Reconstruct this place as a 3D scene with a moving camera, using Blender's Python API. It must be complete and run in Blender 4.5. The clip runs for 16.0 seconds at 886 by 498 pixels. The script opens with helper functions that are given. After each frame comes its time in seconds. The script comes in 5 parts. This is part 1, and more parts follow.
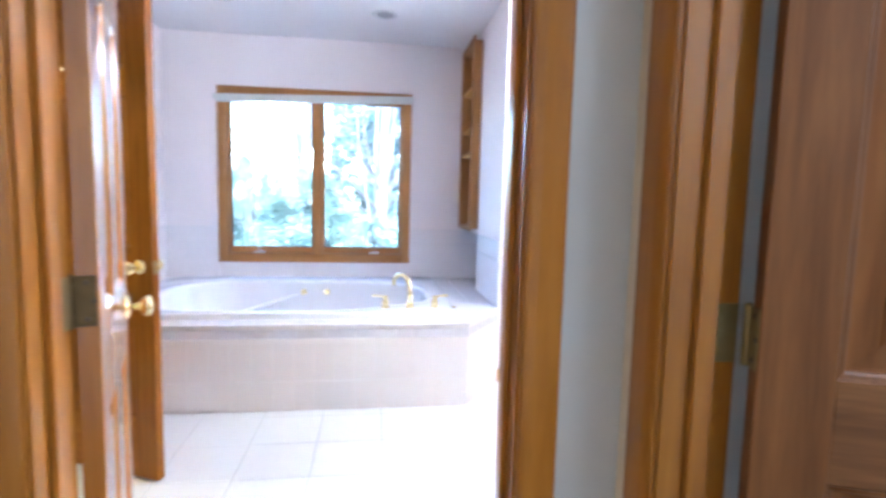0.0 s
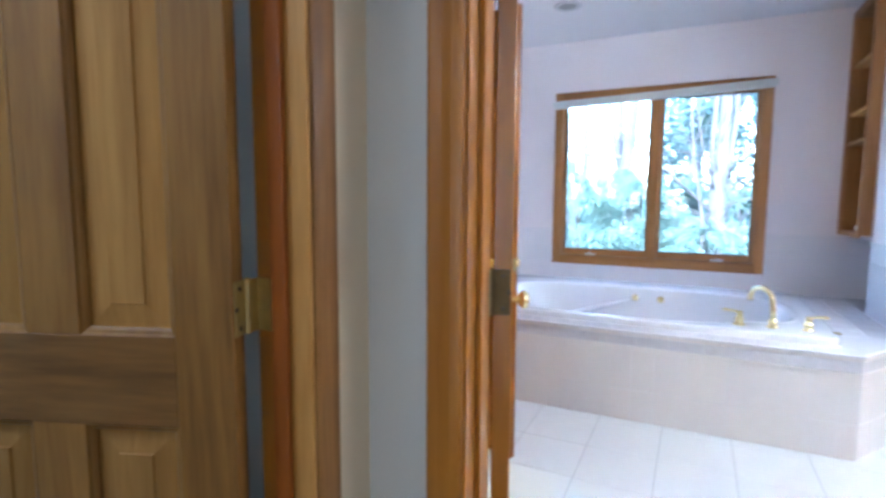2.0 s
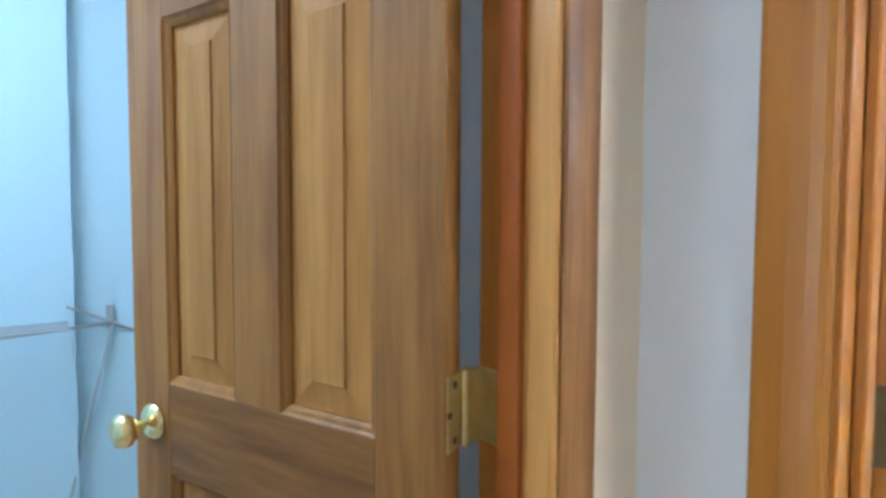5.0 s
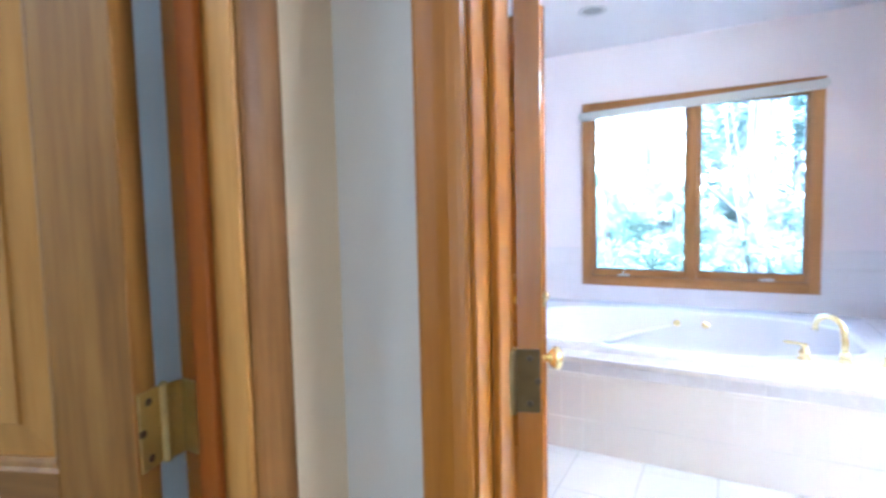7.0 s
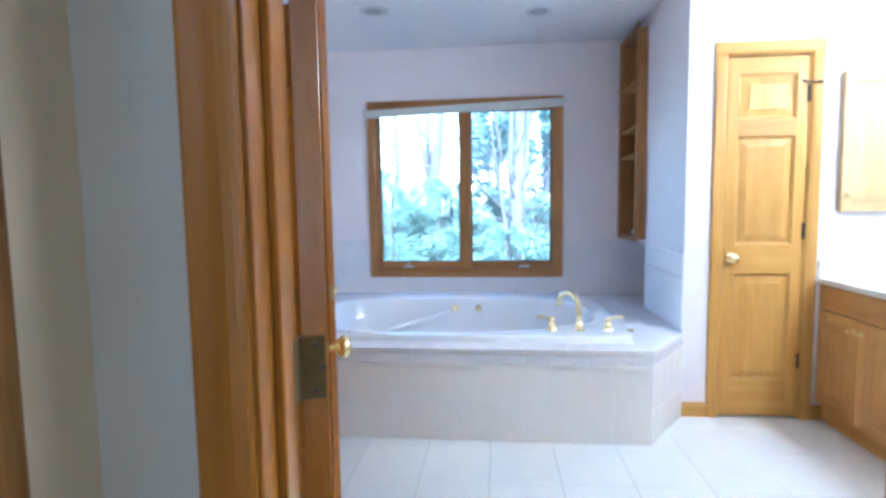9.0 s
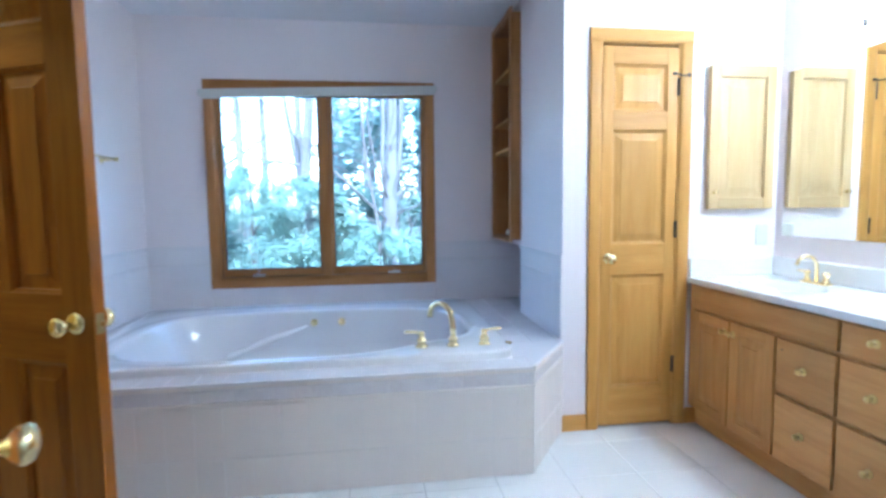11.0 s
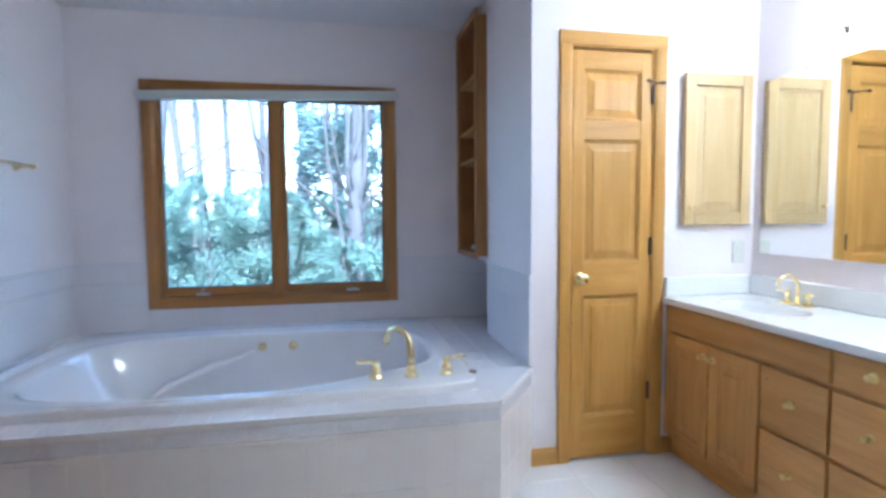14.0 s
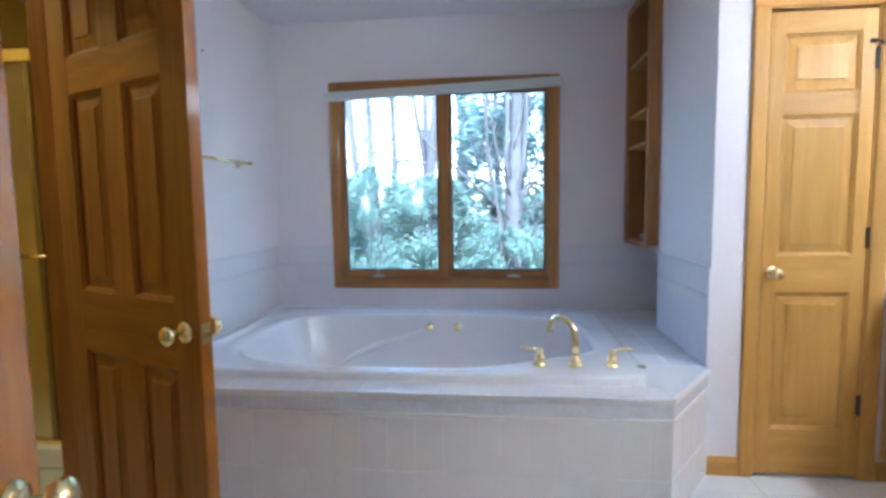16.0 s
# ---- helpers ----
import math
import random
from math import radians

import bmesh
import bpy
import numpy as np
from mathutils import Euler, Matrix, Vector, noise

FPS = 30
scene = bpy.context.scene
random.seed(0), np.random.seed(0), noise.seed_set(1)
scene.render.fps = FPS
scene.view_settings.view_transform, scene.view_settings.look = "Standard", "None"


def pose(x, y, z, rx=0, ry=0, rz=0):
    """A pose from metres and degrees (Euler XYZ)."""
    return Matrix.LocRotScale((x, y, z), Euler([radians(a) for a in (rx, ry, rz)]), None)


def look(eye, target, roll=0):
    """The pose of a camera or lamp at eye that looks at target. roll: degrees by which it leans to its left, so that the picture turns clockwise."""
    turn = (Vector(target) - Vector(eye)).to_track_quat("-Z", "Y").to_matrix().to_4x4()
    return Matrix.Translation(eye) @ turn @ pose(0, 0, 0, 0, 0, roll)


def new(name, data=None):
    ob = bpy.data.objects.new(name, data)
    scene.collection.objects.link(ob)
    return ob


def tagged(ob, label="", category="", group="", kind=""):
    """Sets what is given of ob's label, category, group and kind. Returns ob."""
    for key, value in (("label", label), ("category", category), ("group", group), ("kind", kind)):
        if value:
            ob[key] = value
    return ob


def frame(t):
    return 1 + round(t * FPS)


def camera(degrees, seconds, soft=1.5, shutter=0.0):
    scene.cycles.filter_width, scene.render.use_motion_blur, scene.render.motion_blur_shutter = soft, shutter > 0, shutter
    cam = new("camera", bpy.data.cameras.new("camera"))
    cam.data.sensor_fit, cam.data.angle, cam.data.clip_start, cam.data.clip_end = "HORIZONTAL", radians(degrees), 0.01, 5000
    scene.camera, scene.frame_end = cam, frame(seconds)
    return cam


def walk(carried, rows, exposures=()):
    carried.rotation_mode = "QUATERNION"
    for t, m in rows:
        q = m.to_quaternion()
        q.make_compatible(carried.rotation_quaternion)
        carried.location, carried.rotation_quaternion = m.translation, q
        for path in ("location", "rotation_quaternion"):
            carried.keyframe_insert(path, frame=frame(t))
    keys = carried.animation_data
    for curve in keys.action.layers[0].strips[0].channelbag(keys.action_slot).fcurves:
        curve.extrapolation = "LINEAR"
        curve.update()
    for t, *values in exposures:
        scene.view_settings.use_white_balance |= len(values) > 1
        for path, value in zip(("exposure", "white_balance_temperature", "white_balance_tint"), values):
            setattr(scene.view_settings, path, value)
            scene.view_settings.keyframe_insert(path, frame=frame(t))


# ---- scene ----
cam = camera(81.4, 16.0, soft=3.0, shutter=0.5)
PATH = [
    (0, (0.460, 0.679, 1.218), (0.730, 2.651, 1.027), 1.40),
    (0.5, (0.423, 0.658, 1.213), (0.380, 2.648, 1.011), 1.01),
    (1, (0.383, 0.669, 1.212), (0.029, 2.626, 1.004), 0.79),
    (1.5, (0.345, 0.679, 1.211), (-0.290, 2.564, 1.005), 0.36),
    (2, (0.298, 0.700, 1.208), (-0.575, 2.489, 1.012), 0.32),
    (2.5, (0.242, 0.740, 1.214), (-0.826, 2.421, 1.027), 0.32),
    (3, (0.184, 0.798, 1.214), (-1.070, 2.347, 1.051), -0.12),
    (3.5, (0.098, 0.855, 1.226), (-1.297, 2.280, 1.076), 0.35),
    (3.7, (0.080, 0.858, 1.224), (-1.359, 2.244, 1.123), 0.82),
    (4.75, (0.085, 0.905, 1.238), (-1.481, 2.146, 1.144), 0.20),
    (5.8, (0.142, 0.936, 1.256), (-1.293, 2.326, 1.160), -0.40),
    (6, (0.155, 0.943, 1.251), (-1.214, 2.399, 1.158), -0.78),
    (6.5, (0.185, 0.962, 1.248), (-0.988, 2.577, 1.121), -0.39),
    (7, (0.210, 0.957, 1.264), (-0.753, 2.704, 1.124), -1.28),
    (7.5, (0.220, 0.983, 1.253), (-0.524, 2.833, 1.097), -0.95),
    (8, (0.232, 0.974, 1.253), (-0.313, 2.891, 1.090), -1.11),
    (8.5, (0.227, 0.971, 1.246), (-0.131, 2.932, 1.080), -1.01),
    (9, (0.223, 0.949, 1.250), (0.023, 2.931, 1.081), -0.82),
    (10.25, (0.272, 1.215, 1.236), (0.366, 3.206, 1.067), -0.75),
    (11.5, (0.339, 1.523, 1.214), (0.744, 3.474, 1.049), -0.68),
    (12, (0.341, 1.603, 1.216), (0.895, 3.518, 1.053), -0.78),
    (12.5, (0.378, 1.662, 1.220), (1.007, 3.555, 1.066), -0.82),
    (13, (0.396, 1.676, 1.222), (1.018, 3.572, 1.082), -0.81),
    (13.5, (0.410, 1.661, 1.236), (0.942, 3.585, 1.100), -0.64),
    (14, (0.412, 1.646, 1.245), (0.791, 3.606, 1.113), -0.45),
    (14.5, (0.394, 1.637, 1.252), (0.604, 3.622, 1.116), -0.45),
    (15, (0.378, 1.639, 1.250), (0.419, 3.634, 1.106), -0.46),
    (15.5, (0.375, 1.638, 1.248), (0.265, 3.629, 1.090), -0.57),
    (16, (0.362, 1.620, 1.250), (0.148, 3.601, 1.075), -0.80),
]
EXPO = [(0, 4.8, 5050, 7), (1.0, 4.35, 4850, 3), (2.0, 4.4, 4850, 3), (3.5, 4.95, 4750, 2), (6.0, 5.25, 4800, 2), (7.0, 5.1, 4900, 3), (9.0, 4.2, 4630, -1), (11.5, 3.75, 4580, -2), (13.0, 3.5, 4670, 0), (14.5, 3.5, 4900, 0), (16.0, 3.52, 5000, 1)]
walk(cam, [(t, look(eye, target, roll)) for t, eye, target, roll in PATH], EXPO)

# ---- world and large lights ----
world = bpy.data.worlds.new("sky")
scene.world = world
world.use_nodes = True
wn = world.node_tree
sky = wn.nodes.new("ShaderNodeTexSky")
sky.sky_type = "NISHITA"
sky.sun_disc = False
sky.sun_elevation, sky.sun_rotation = radians(42), radians(180)
wn.nodes["Background"].inputs[1].default_value = 0.15
wn.links.new(sky.outputs[0], wn.nodes["Background"].inputs[0])


def lamp(name, kind, m, energy, color, **kw):
    d = bpy.data.lights.new(name, kind)
    d.energy, d.color = energy, color
    for key, value in kw.items():
        if key == "size":
            d.shape, d.size, d.size_y = "RECTANGLE", value[0], value[1]
        elif key == "angle":
            d.angle = value
        elif key == "radius":
            d.shadow_soft_size = value
    ob = new(name, d)
    ob.matrix_world = m
    return ob


lamp("sun", "SUN", look((0, 0, 10), (-0.25, 1.08, 9.0)), 3.2, (1.0, 0.96, 0.90), angle=radians(18))
# Warm lamp added out of view to light the hall from behind.
lamp("hall_back_fill", "AREA", look((3.2, -2.4, 1.5), (0.0, -2.2, 1.3)), 7.2, (1.0, 0.88, 0.74), size=(1.8, 1.3))
lamp("closet_light_west", "AREA", look((-1.15, 0.25, 2.47), (-1.15, 0.25, 0)), 0.8, (0.96, 0.97, 1.0), size=(0.9, 0.25))
lamp("closet_light_east", "AREA", look((1.9, 0.25, 2.47), (1.9, 0.25, 0)), 1.2, (0.96, 0.97, 1.0), size=(0.9, 0.25))
# Unseen amber lamp added to brighten the shower room.
lamp("shower_room_fill", "AREA", look((-1.9, 3.0, 2.50), (-1.9, 3.0, 0)), 1.3, (1.0, 0.78, 0.36), size=(0.25, 0.25))
BULB = 5.0


# ---- materials ----
def nodes_of(name):
    m = bpy.data.materials.new(name)
    m.use_nodes = True
    return m, m.node_tree.nodes, m.node_tree.links, m.node_tree.nodes["Principled BSDF"]


def paint(name, color, rough=0.6, vary=0.06, scale=3.0, bump=0.15, fine=220.0, metal=0.0, coat=0.0):
    """A painted, glazed or metal surface with two scales of variation."""
    m, n, l, b = nodes_of(name)
    tc = n.new("ShaderNodeTexCoord")
    big = n.new("ShaderNodeTexNoise")
    big.inputs["Scale"].default_value, big.inputs["Detail"].default_value = scale, 4
    small = n.new("ShaderNodeTexNoise")
    small.inputs["Scale"].default_value, small.inputs["Detail"].default_value = fine, 2
    l.new(tc.outputs["Object"], big.inputs["Vector"])
    l.new(tc.outputs["Object"], small.inputs["Vector"])
    ramp = n.new("ShaderNodeMix")
    ramp.data_type = "RGBA"
    ramp.inputs[6].default_value = (*[max(0, c * (1 - vary)) for c in color], 1)
    ramp.inputs[7].default_value = (*[min(1, c * (1 + vary)) for c in color], 1)
    l.new(big.outputs["Fac"], ramp.inputs[0])
    l.new(ramp.outputs[2], b.inputs["Base Color"])
    mr = n.new("ShaderNodeMapRange")
    mr.inputs[3].default_value, mr.inputs[4].default_value = max(0.02, rough * 0.8), min(1, rough * 1.2)
    l.new(big.outputs["Fac"], mr.inputs[0])
    l.new(mr.outputs[0], b.inputs["Roughness"])
    if bump:
        bp = n.new("ShaderNodeBump")
        bp.inputs["Strength"].default_value, bp.inputs["Distance"].default_value = bump, 0.001
        l.new(small.outputs["Fac"], bp.inputs["Height"])
        l.new(bp.outputs[0], b.inputs["Normal"])
    b.inputs["Metallic"].default_value = metal
    b.inputs["Coat Weight"].default_value = coat
    return m


def wood(name, light, dark, axis="z", rough=0.38, coat=0.34):
    """Stained pine or oak: long streaks along one axis, rings, fine pores, a satin varnish."""
    m, n, l, b = nodes_of(name)
    tc = n.new("ShaderNodeTexCoord")
    mp = n.new("ShaderNodeMapping")
    stretch = {"x": (1.2, 16, 16), "y": (16, 1.2, 16), "z": (16, 16, 1.2)}[axis]
    mp.inputs["Scale"].default_value = stretch
    info = n.new("ShaderNodeObjectInfo")
    shift = n.new("ShaderNodeVectorMath")
    shift.operation = "SCALE"
    shift.inputs[0].default_value = (13, 7, 29)
    l.new(info.outputs["Random"], shift.inputs["Scale"])
    l.new(tc.outputs["Object"], mp.inputs["Vector"])
    l.new(shift.outputs[0], mp.inputs["Location"])
    streak = n.new("ShaderNodeTexNoise")
    streak.inputs["Scale"].default_value, streak.inputs["Detail"].default_value, streak.inputs["Distortion"].default_value = 1.6, 6, 0.6
    l.new(mp.outputs[0], streak.inputs["Vector"])
    pores = n.new("ShaderNodeTexNoise")
    pores.inputs["Scale"].default_value, pores.inputs["Detail"].default_value = 9, 3
    l.new(mp.outputs[0], pores.inputs["Vector"])
    patch = n.new("ShaderNodeTexNoise")
    patch.inputs["Scale"].default_value, patch.inputs["Detail"].default_value = 2.5, 2
    l.new(tc.outputs["Object"], patch.inputs["Vector"])
    ramp = n.new("ShaderNodeValToRGB")
    ramp.color_ramp.elements[0].position, ramp.color_ramp.elements[1].position = 0.30, 0.68
    ramp.color_ramp.elements[0].color, ramp.color_ramp.elements[1].color = (*dark, 1), (*light, 1)
    mixf = n.new("ShaderNodeMath")
    mixf.operation = "MULTIPLY_ADD"
    mixf.inputs[1].default_value, mixf.inputs[2].default_value = 0.35, -0.175
    l.new(pores.outputs["Fac"], mixf.inputs[0])
    add = n.new("ShaderNodeMath")
    add.operation = "ADD"
    l.new(streak.outputs["Fac"], add.inputs[0])
    l.new(mixf.outputs[0], add.inputs[1])
    mix2 = n.new("ShaderNodeMath")
    mix2.operation = "MULTIPLY_ADD"
    mix2.inputs[1].default_value, mix2.inputs[2].default_value = 0.30, -0.15
    l.new(patch.outputs["Fac"], mix2.inputs[0])
    add2 = n.new("ShaderNodeMath")
    add2.operation = "ADD"
    l.new(add.outputs[0], add2.inputs[0])
    l.new(mix2.outputs[0], add2.inputs[1])
    l.new(add2.outputs[0], ramp.inputs[0])
    hsv = n.new("ShaderNodeHueSaturation")
    tone = n.new("ShaderNodeMapRange")
    tone.inputs[3].default_value, tone.inputs[4].default_value = 0.88, 1.12
    l.new(info.outputs["Random"], tone.inputs[0])
    l.new(tone.outputs[0], hsv.inputs["Value"])
    l.new(ramp.outputs[0], hsv.inputs["Color"])
    l.new(hsv.outputs[0], b.inputs["Base Color"])
    bp = n.new("ShaderNodeBump")
    bp.inputs["Strength"].default_value, bp.inputs["Distance"].default_value = 0.12, 0.001
    l.new(pores.outputs["Fac"], bp.inputs["Height"])
    l.new(bp.outputs[0], b.inputs["Normal"])
    mr = n.new("ShaderNodeMapRange")
    mr.inputs[3].default_value, mr.inputs[4].default_value = rough * 0.8, rough * 1.3
    l.new(patch.outputs["Fac"], mr.inputs[0])
    l.new(mr.outputs[0], b.inputs["Roughness"])
    b.inputs["Coat Weight"].default_value, b.inputs["Coat Roughness"].default_value = coat, 0.12 if coat > 0.3 else 0.32
    b.inputs["Specular IOR Level"].default_value = 0.2
    return m


def tile(name, color, rough=0.18, vary=0.018, vein=0.0, veincol=(0.5, 0.45, 0.45)):
    """Glazed tile: each piece a little different in tone, faint mottling."""
    m, n, l, b = nodes_of(name)
    tc = n.new("ShaderNodeTexCoord")
    info = n.new("ShaderNodeObjectInfo")
    shift = n.new("ShaderNodeVectorMath")
    shift.operation = "SCALE"
    shift.inputs[0].default_value = (31, 17, 23)
    l.new(info.outputs["Random"], shift.inputs["Scale"])
    addv = n.new("ShaderNodeVectorMath")
    l.new(tc.outputs["Object"], addv.inputs[0])
    l.new(shift.outputs[0], addv.inputs[1])
    no = n.new("ShaderNodeTexNoise")
    no.inputs["Scale"].default_value, no.inputs["Detail"].default_value, no.inputs["Distortion"].default_value = 14, 5, 1.2
    l.new(addv.outputs[0], no.inputs["Vector"])
    mix = n.new("ShaderNodeMix")
    mix.data_type = "RGBA"
    mix.inputs[6].default_value = (*[c * (1 - vary) for c in color], 1)
    mix.inputs[7].default_value = (*[min(1, c * (1 + vary)) for c in color], 1)
    l.new(no.outputs["Fac"], mix.inputs[0])
    hsv = n.new("ShaderNodeHueSaturation")
    tone = n.new("ShaderNodeMapRange")
    tone.inputs[3].default_value, tone.inputs[4].default_value = 0.985, 1.015
    l.new(info.outputs["Random"], tone.inputs[0])
    l.new(tone.outputs[0], hsv.inputs["Value"])
    out = mix.outputs[2]
    if vein:
        rp = n.new("ShaderNodeValToRGB")
        rp.color_ramp.elements[0].position, rp.color_ramp.elements[1].position = 0.46, 0.52
        rp.color_ramp.elements[0].color, rp.color_ramp.elements[1].color = (0, 0, 0, 1), (1, 1, 1, 1)
        e = rp.color_ramp.elements.new(0.58)
        e.color = (0, 0, 0, 1)
        l.new(no.outputs["Fac"], rp.inputs[0])
        sc = n.new("ShaderNodeMath")
        sc.operation = "MULTIPLY"
        sc.inputs[1].default_value = vein
        l.new(rp.outputs[0], sc.inputs[0])
        vm = n.new("ShaderNodeMix")
        vm.data_type = "RGBA"
        vm.inputs[7].default_value = (*veincol, 1)
        l.new(sc.outputs[0], vm.inputs[0])
        l.new(out, vm.inputs[6])
        out = vm.outputs[2]
    l.new(out, hsv.inputs["Color"])
    l.new(hsv.outputs[0], b.inputs["Base Color"])
    bp = n.new("ShaderNodeBump")
    bp.inputs["Strength"].default_value, bp.inputs["Distance"].default_value = 0.02, 0.001
    l.new(no.outputs["Fac"], bp.inputs["Height"])
    l.new(bp.outputs[0], b.inputs["Normal"])
    mr = n.new("ShaderNodeMapRange")
    mr.inputs[3].default_value, mr.inputs[4].default_value = rough * 0.92, rough * 1.1
    l.new(no.outputs["Fac"], mr.inputs[0])
    l.new(mr.outputs[0], b.inputs["Roughness"])
    return m


def glowing(name, color, strength):
    m, n, l, b = nodes_of(name)
    b.inputs["Base Color"].default_value = (0.9, 0.9, 0.88, 1)
    b.inputs["Emission Color"].default_value = (*color, 1)
    b.inputs["Emission Strength"].default_value = strength
    return m


def glass(name, color=(1, 1, 1), rough=0.0):
    m, n, l, b = nodes_of(name)
    b.inputs["Base Color"].default_value = (*color, 1)
    b.inputs["Transmission Weight"].default_value = 1.0
    b.inputs["Roughness"].default_value = rough
    b.inputs["IOR"].default_value = 1.45
    return m


def leafy(name, a, c):
    m, n, l, b = nodes_of(name)
    g = n.new("ShaderNodeNewGeometry")
    mix = n.new("ShaderNodeMix")
    mix.data_type = "RGBA"
    mix.inputs[6].default_value, mix.inputs[7].default_value = (*a, 1), (*c, 1)
    l.new(g.outputs["Random Per Island"], mix.inputs[0])
    l.new(mix.outputs[2], b.inputs["Base Color"])
    tr = n.new("ShaderNodeBsdfTranslucent")
    l.new(mix.outputs[2], tr.inputs["Color"])
    ms = n.new("ShaderNodeMixShader")
    ms.inputs[0].default_value = 0.45
    l.new(b.outputs[0], ms.inputs[1])
    l.new(tr.outputs[0], ms.inputs[2])
    l.new(ms.outputs[0], n["Material Output"].inputs["Surface"])
    b.inputs["Roughness"].default_value, b.inputs["Specular IOR Level"].default_value = 0.8, 0.12
    return m


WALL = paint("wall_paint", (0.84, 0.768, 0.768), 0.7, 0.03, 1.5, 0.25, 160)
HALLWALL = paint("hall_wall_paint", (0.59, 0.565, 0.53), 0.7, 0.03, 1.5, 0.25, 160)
# Same paint as HALLWALL; the warmer light on the hall's sides is put into this beige.
HALLSIDE = paint("hall_side_warm_tint", (0.66, 0.52, 0.34), 0.7, 0.03, 1.5, 0.25, 160)
# The closets' cool light is put into this blue; their lamps stay near neutral.
CLOSETWALL = paint("closet_wall_cool_tint", (0.60, 0.78, 0.88), 0.75, 0.03, 1.5, 0.25, 160)
CEIL = paint("ceiling_paint", (0.82, 0.80, 0.81), 0.85, 0.03, 2, 0.6, 90)
CARPET = paint("carpet", (0.42, 0.37, 0.31), 0.95, 0.2, 30, 1.0, 400)
OAK = wood("oak_upright", (0.385, 0.146, 0.014), (0.295, 0.104, 0.008), "z", 0.34, 0.5)
OAKX = wood("oak_along", (0.385, 0.146, 0.014), (0.295, 0.104, 0.008), "x", 0.34, 0.5)
WINOAK = wood("window_oak", (0.46, 0.225, 0.075), (0.34, 0.155, 0.045), "z")
WINOAKX = wood("window_oak_along", (0.46, 0.225, 0.075), (0.34, 0.155, 0.045), "x")
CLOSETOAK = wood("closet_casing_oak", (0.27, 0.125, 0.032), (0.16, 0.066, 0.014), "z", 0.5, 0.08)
GLOSSOAK = wood("varnished_door_oak", (0.385, 0.146, 0.014), (0.295, 0.104, 0.008), "z", 0.30, 0.95)
GLOSSOAKX = wood("varnished_door_oak_rail", (0.385, 0.146, 0.014), (0.295, 0.104, 0.008), "x", 0.30, 0.95)
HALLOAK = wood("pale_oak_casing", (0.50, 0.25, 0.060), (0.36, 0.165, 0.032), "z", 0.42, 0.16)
DARKOAK = wood("dark_oak_upright", (0.37, 0.128, 0.006), (0.25, 0.078, 0.003), "z")
DARKOAKX = wood("dark_oak_along", (0.37, 0.128, 0.006), (0.25, 0.078, 0.003), "x")
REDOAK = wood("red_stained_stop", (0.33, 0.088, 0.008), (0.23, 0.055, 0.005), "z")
PINE = wood("closet_door_pine", (0.35, 0.165, 0.034), (0.20, 0.084, 0.015), "z", 0.46, 0.14)
REDPINE = wood("red_brown_pine", (0.29, 0.115, 0.034), (0.17, 0.060, 0.017), "z", 0.46, 0.14)
REDPINEX = wood("red_brown_pine_rail", (0.26, 0.110, 0.036), (0.14, 0.052, 0.017), "x", 0.46, 0.14)
PINEX = wood("closet_door_pine_rail", (0.31, 0.142, 0.032), (0.165, 0.068, 0.014), "x", 0.46, 0.14)
PINEP = wood("closet_door_pine_panel", (0.47, 0.240, 0.060), (0.32, 0.148, 0.032), "z", 0.62, 0.02)
VANITY = wood("vanity_oak", (0.645, 0.352, 0.114), (0.535, 0.270, 0.076), "z", 0.42, 0.16)
VANITYX = wood("vanity_oak_along", (0.645, 0.352, 0.114), (0.535, 0.270, 0.076), "y", 0.42, 0.16)
LINEN = wood("linen_oak", (0.59, 0.322, 0.078), (0.50, 0.256, 0.052), "z", 0.45, 0.16)
LINENX = wood("linen_oak_rail", (0.59, 0.322, 0.078), (0.50, 0.256, 0.052), "x", 0.45, 0.16)
MAPLE = wood("cabinet_maple", (0.64, 0.48, 0.25), (0.57, 0.40, 0.18), "z", 0.42, 0.16)
MAPLEX = wood("cabinet_maple_rail", (0.64, 0.48, 0.25), (0.57, 0.40, 0.18), "x", 0.42, 0.16)
BRASS = paint("polished_brass", (0.86, 0.72, 0.38), 0.18, 0.08, 12, 0.05, 60, metal=1.0)
KNOBBRASS = paint("cabinet_knob_brass", (0.80, 0.62, 0.25), 0.36, 0.12, 40, 0.1, 90, metal=1.0)
OLDBRASS = paint("dull_brass", (0.30, 0.225, 0.10), 0.45, 0.25, 40, 0.2, 90, metal=1.0)
WORNBRASS = paint("worn_brass", (0.50, 0.385, 0.16), 0.42, 0.25, 40, 0.2, 90, metal=1.0)
AGEDBRASS = paint("aged_brass", (0.15, 0.105, 0.05), 0.5, 0.3, 40, 0.2, 90, metal=1.0)
DARKMETAL = paint("dark_metal", (0.10, 0.08, 0.06), 0.4, 0.2, 30, 0.1, 90, metal=1.0)
STEEL = paint("painted_crank_metal", (0.62, 0.62, 0.62), 0.35, 0.1, 30, 0.1, 90, metal=0.8)
ACRYLIC = paint("tub_acrylic", (0.83, 0.80, 0.80), 0.085, 0.015, 2, 0.0)
MARBLE = paint("cultured_marble", (0.84, 0.83, 0.82), 0.14, 0.03, 5, 0.0, coat=0.3)
GROUT = paint("grout", (0.73, 0.69, 0.66), 0.85, 0.04, 20, 0.4, 300)
DECKGROUT = paint("deck_grout", (0.79, 0.75, 0.755), 0.7, 0.03, 20, 0.3, 300)
FLOORGROUT = paint("floor_grout", (0.50, 0.49, 0.48), 0.9, 0.08, 20, 0.4, 300)
WALLTILE = tile("wall_tile", (0.83, 0.79, 0.80), 0.26)
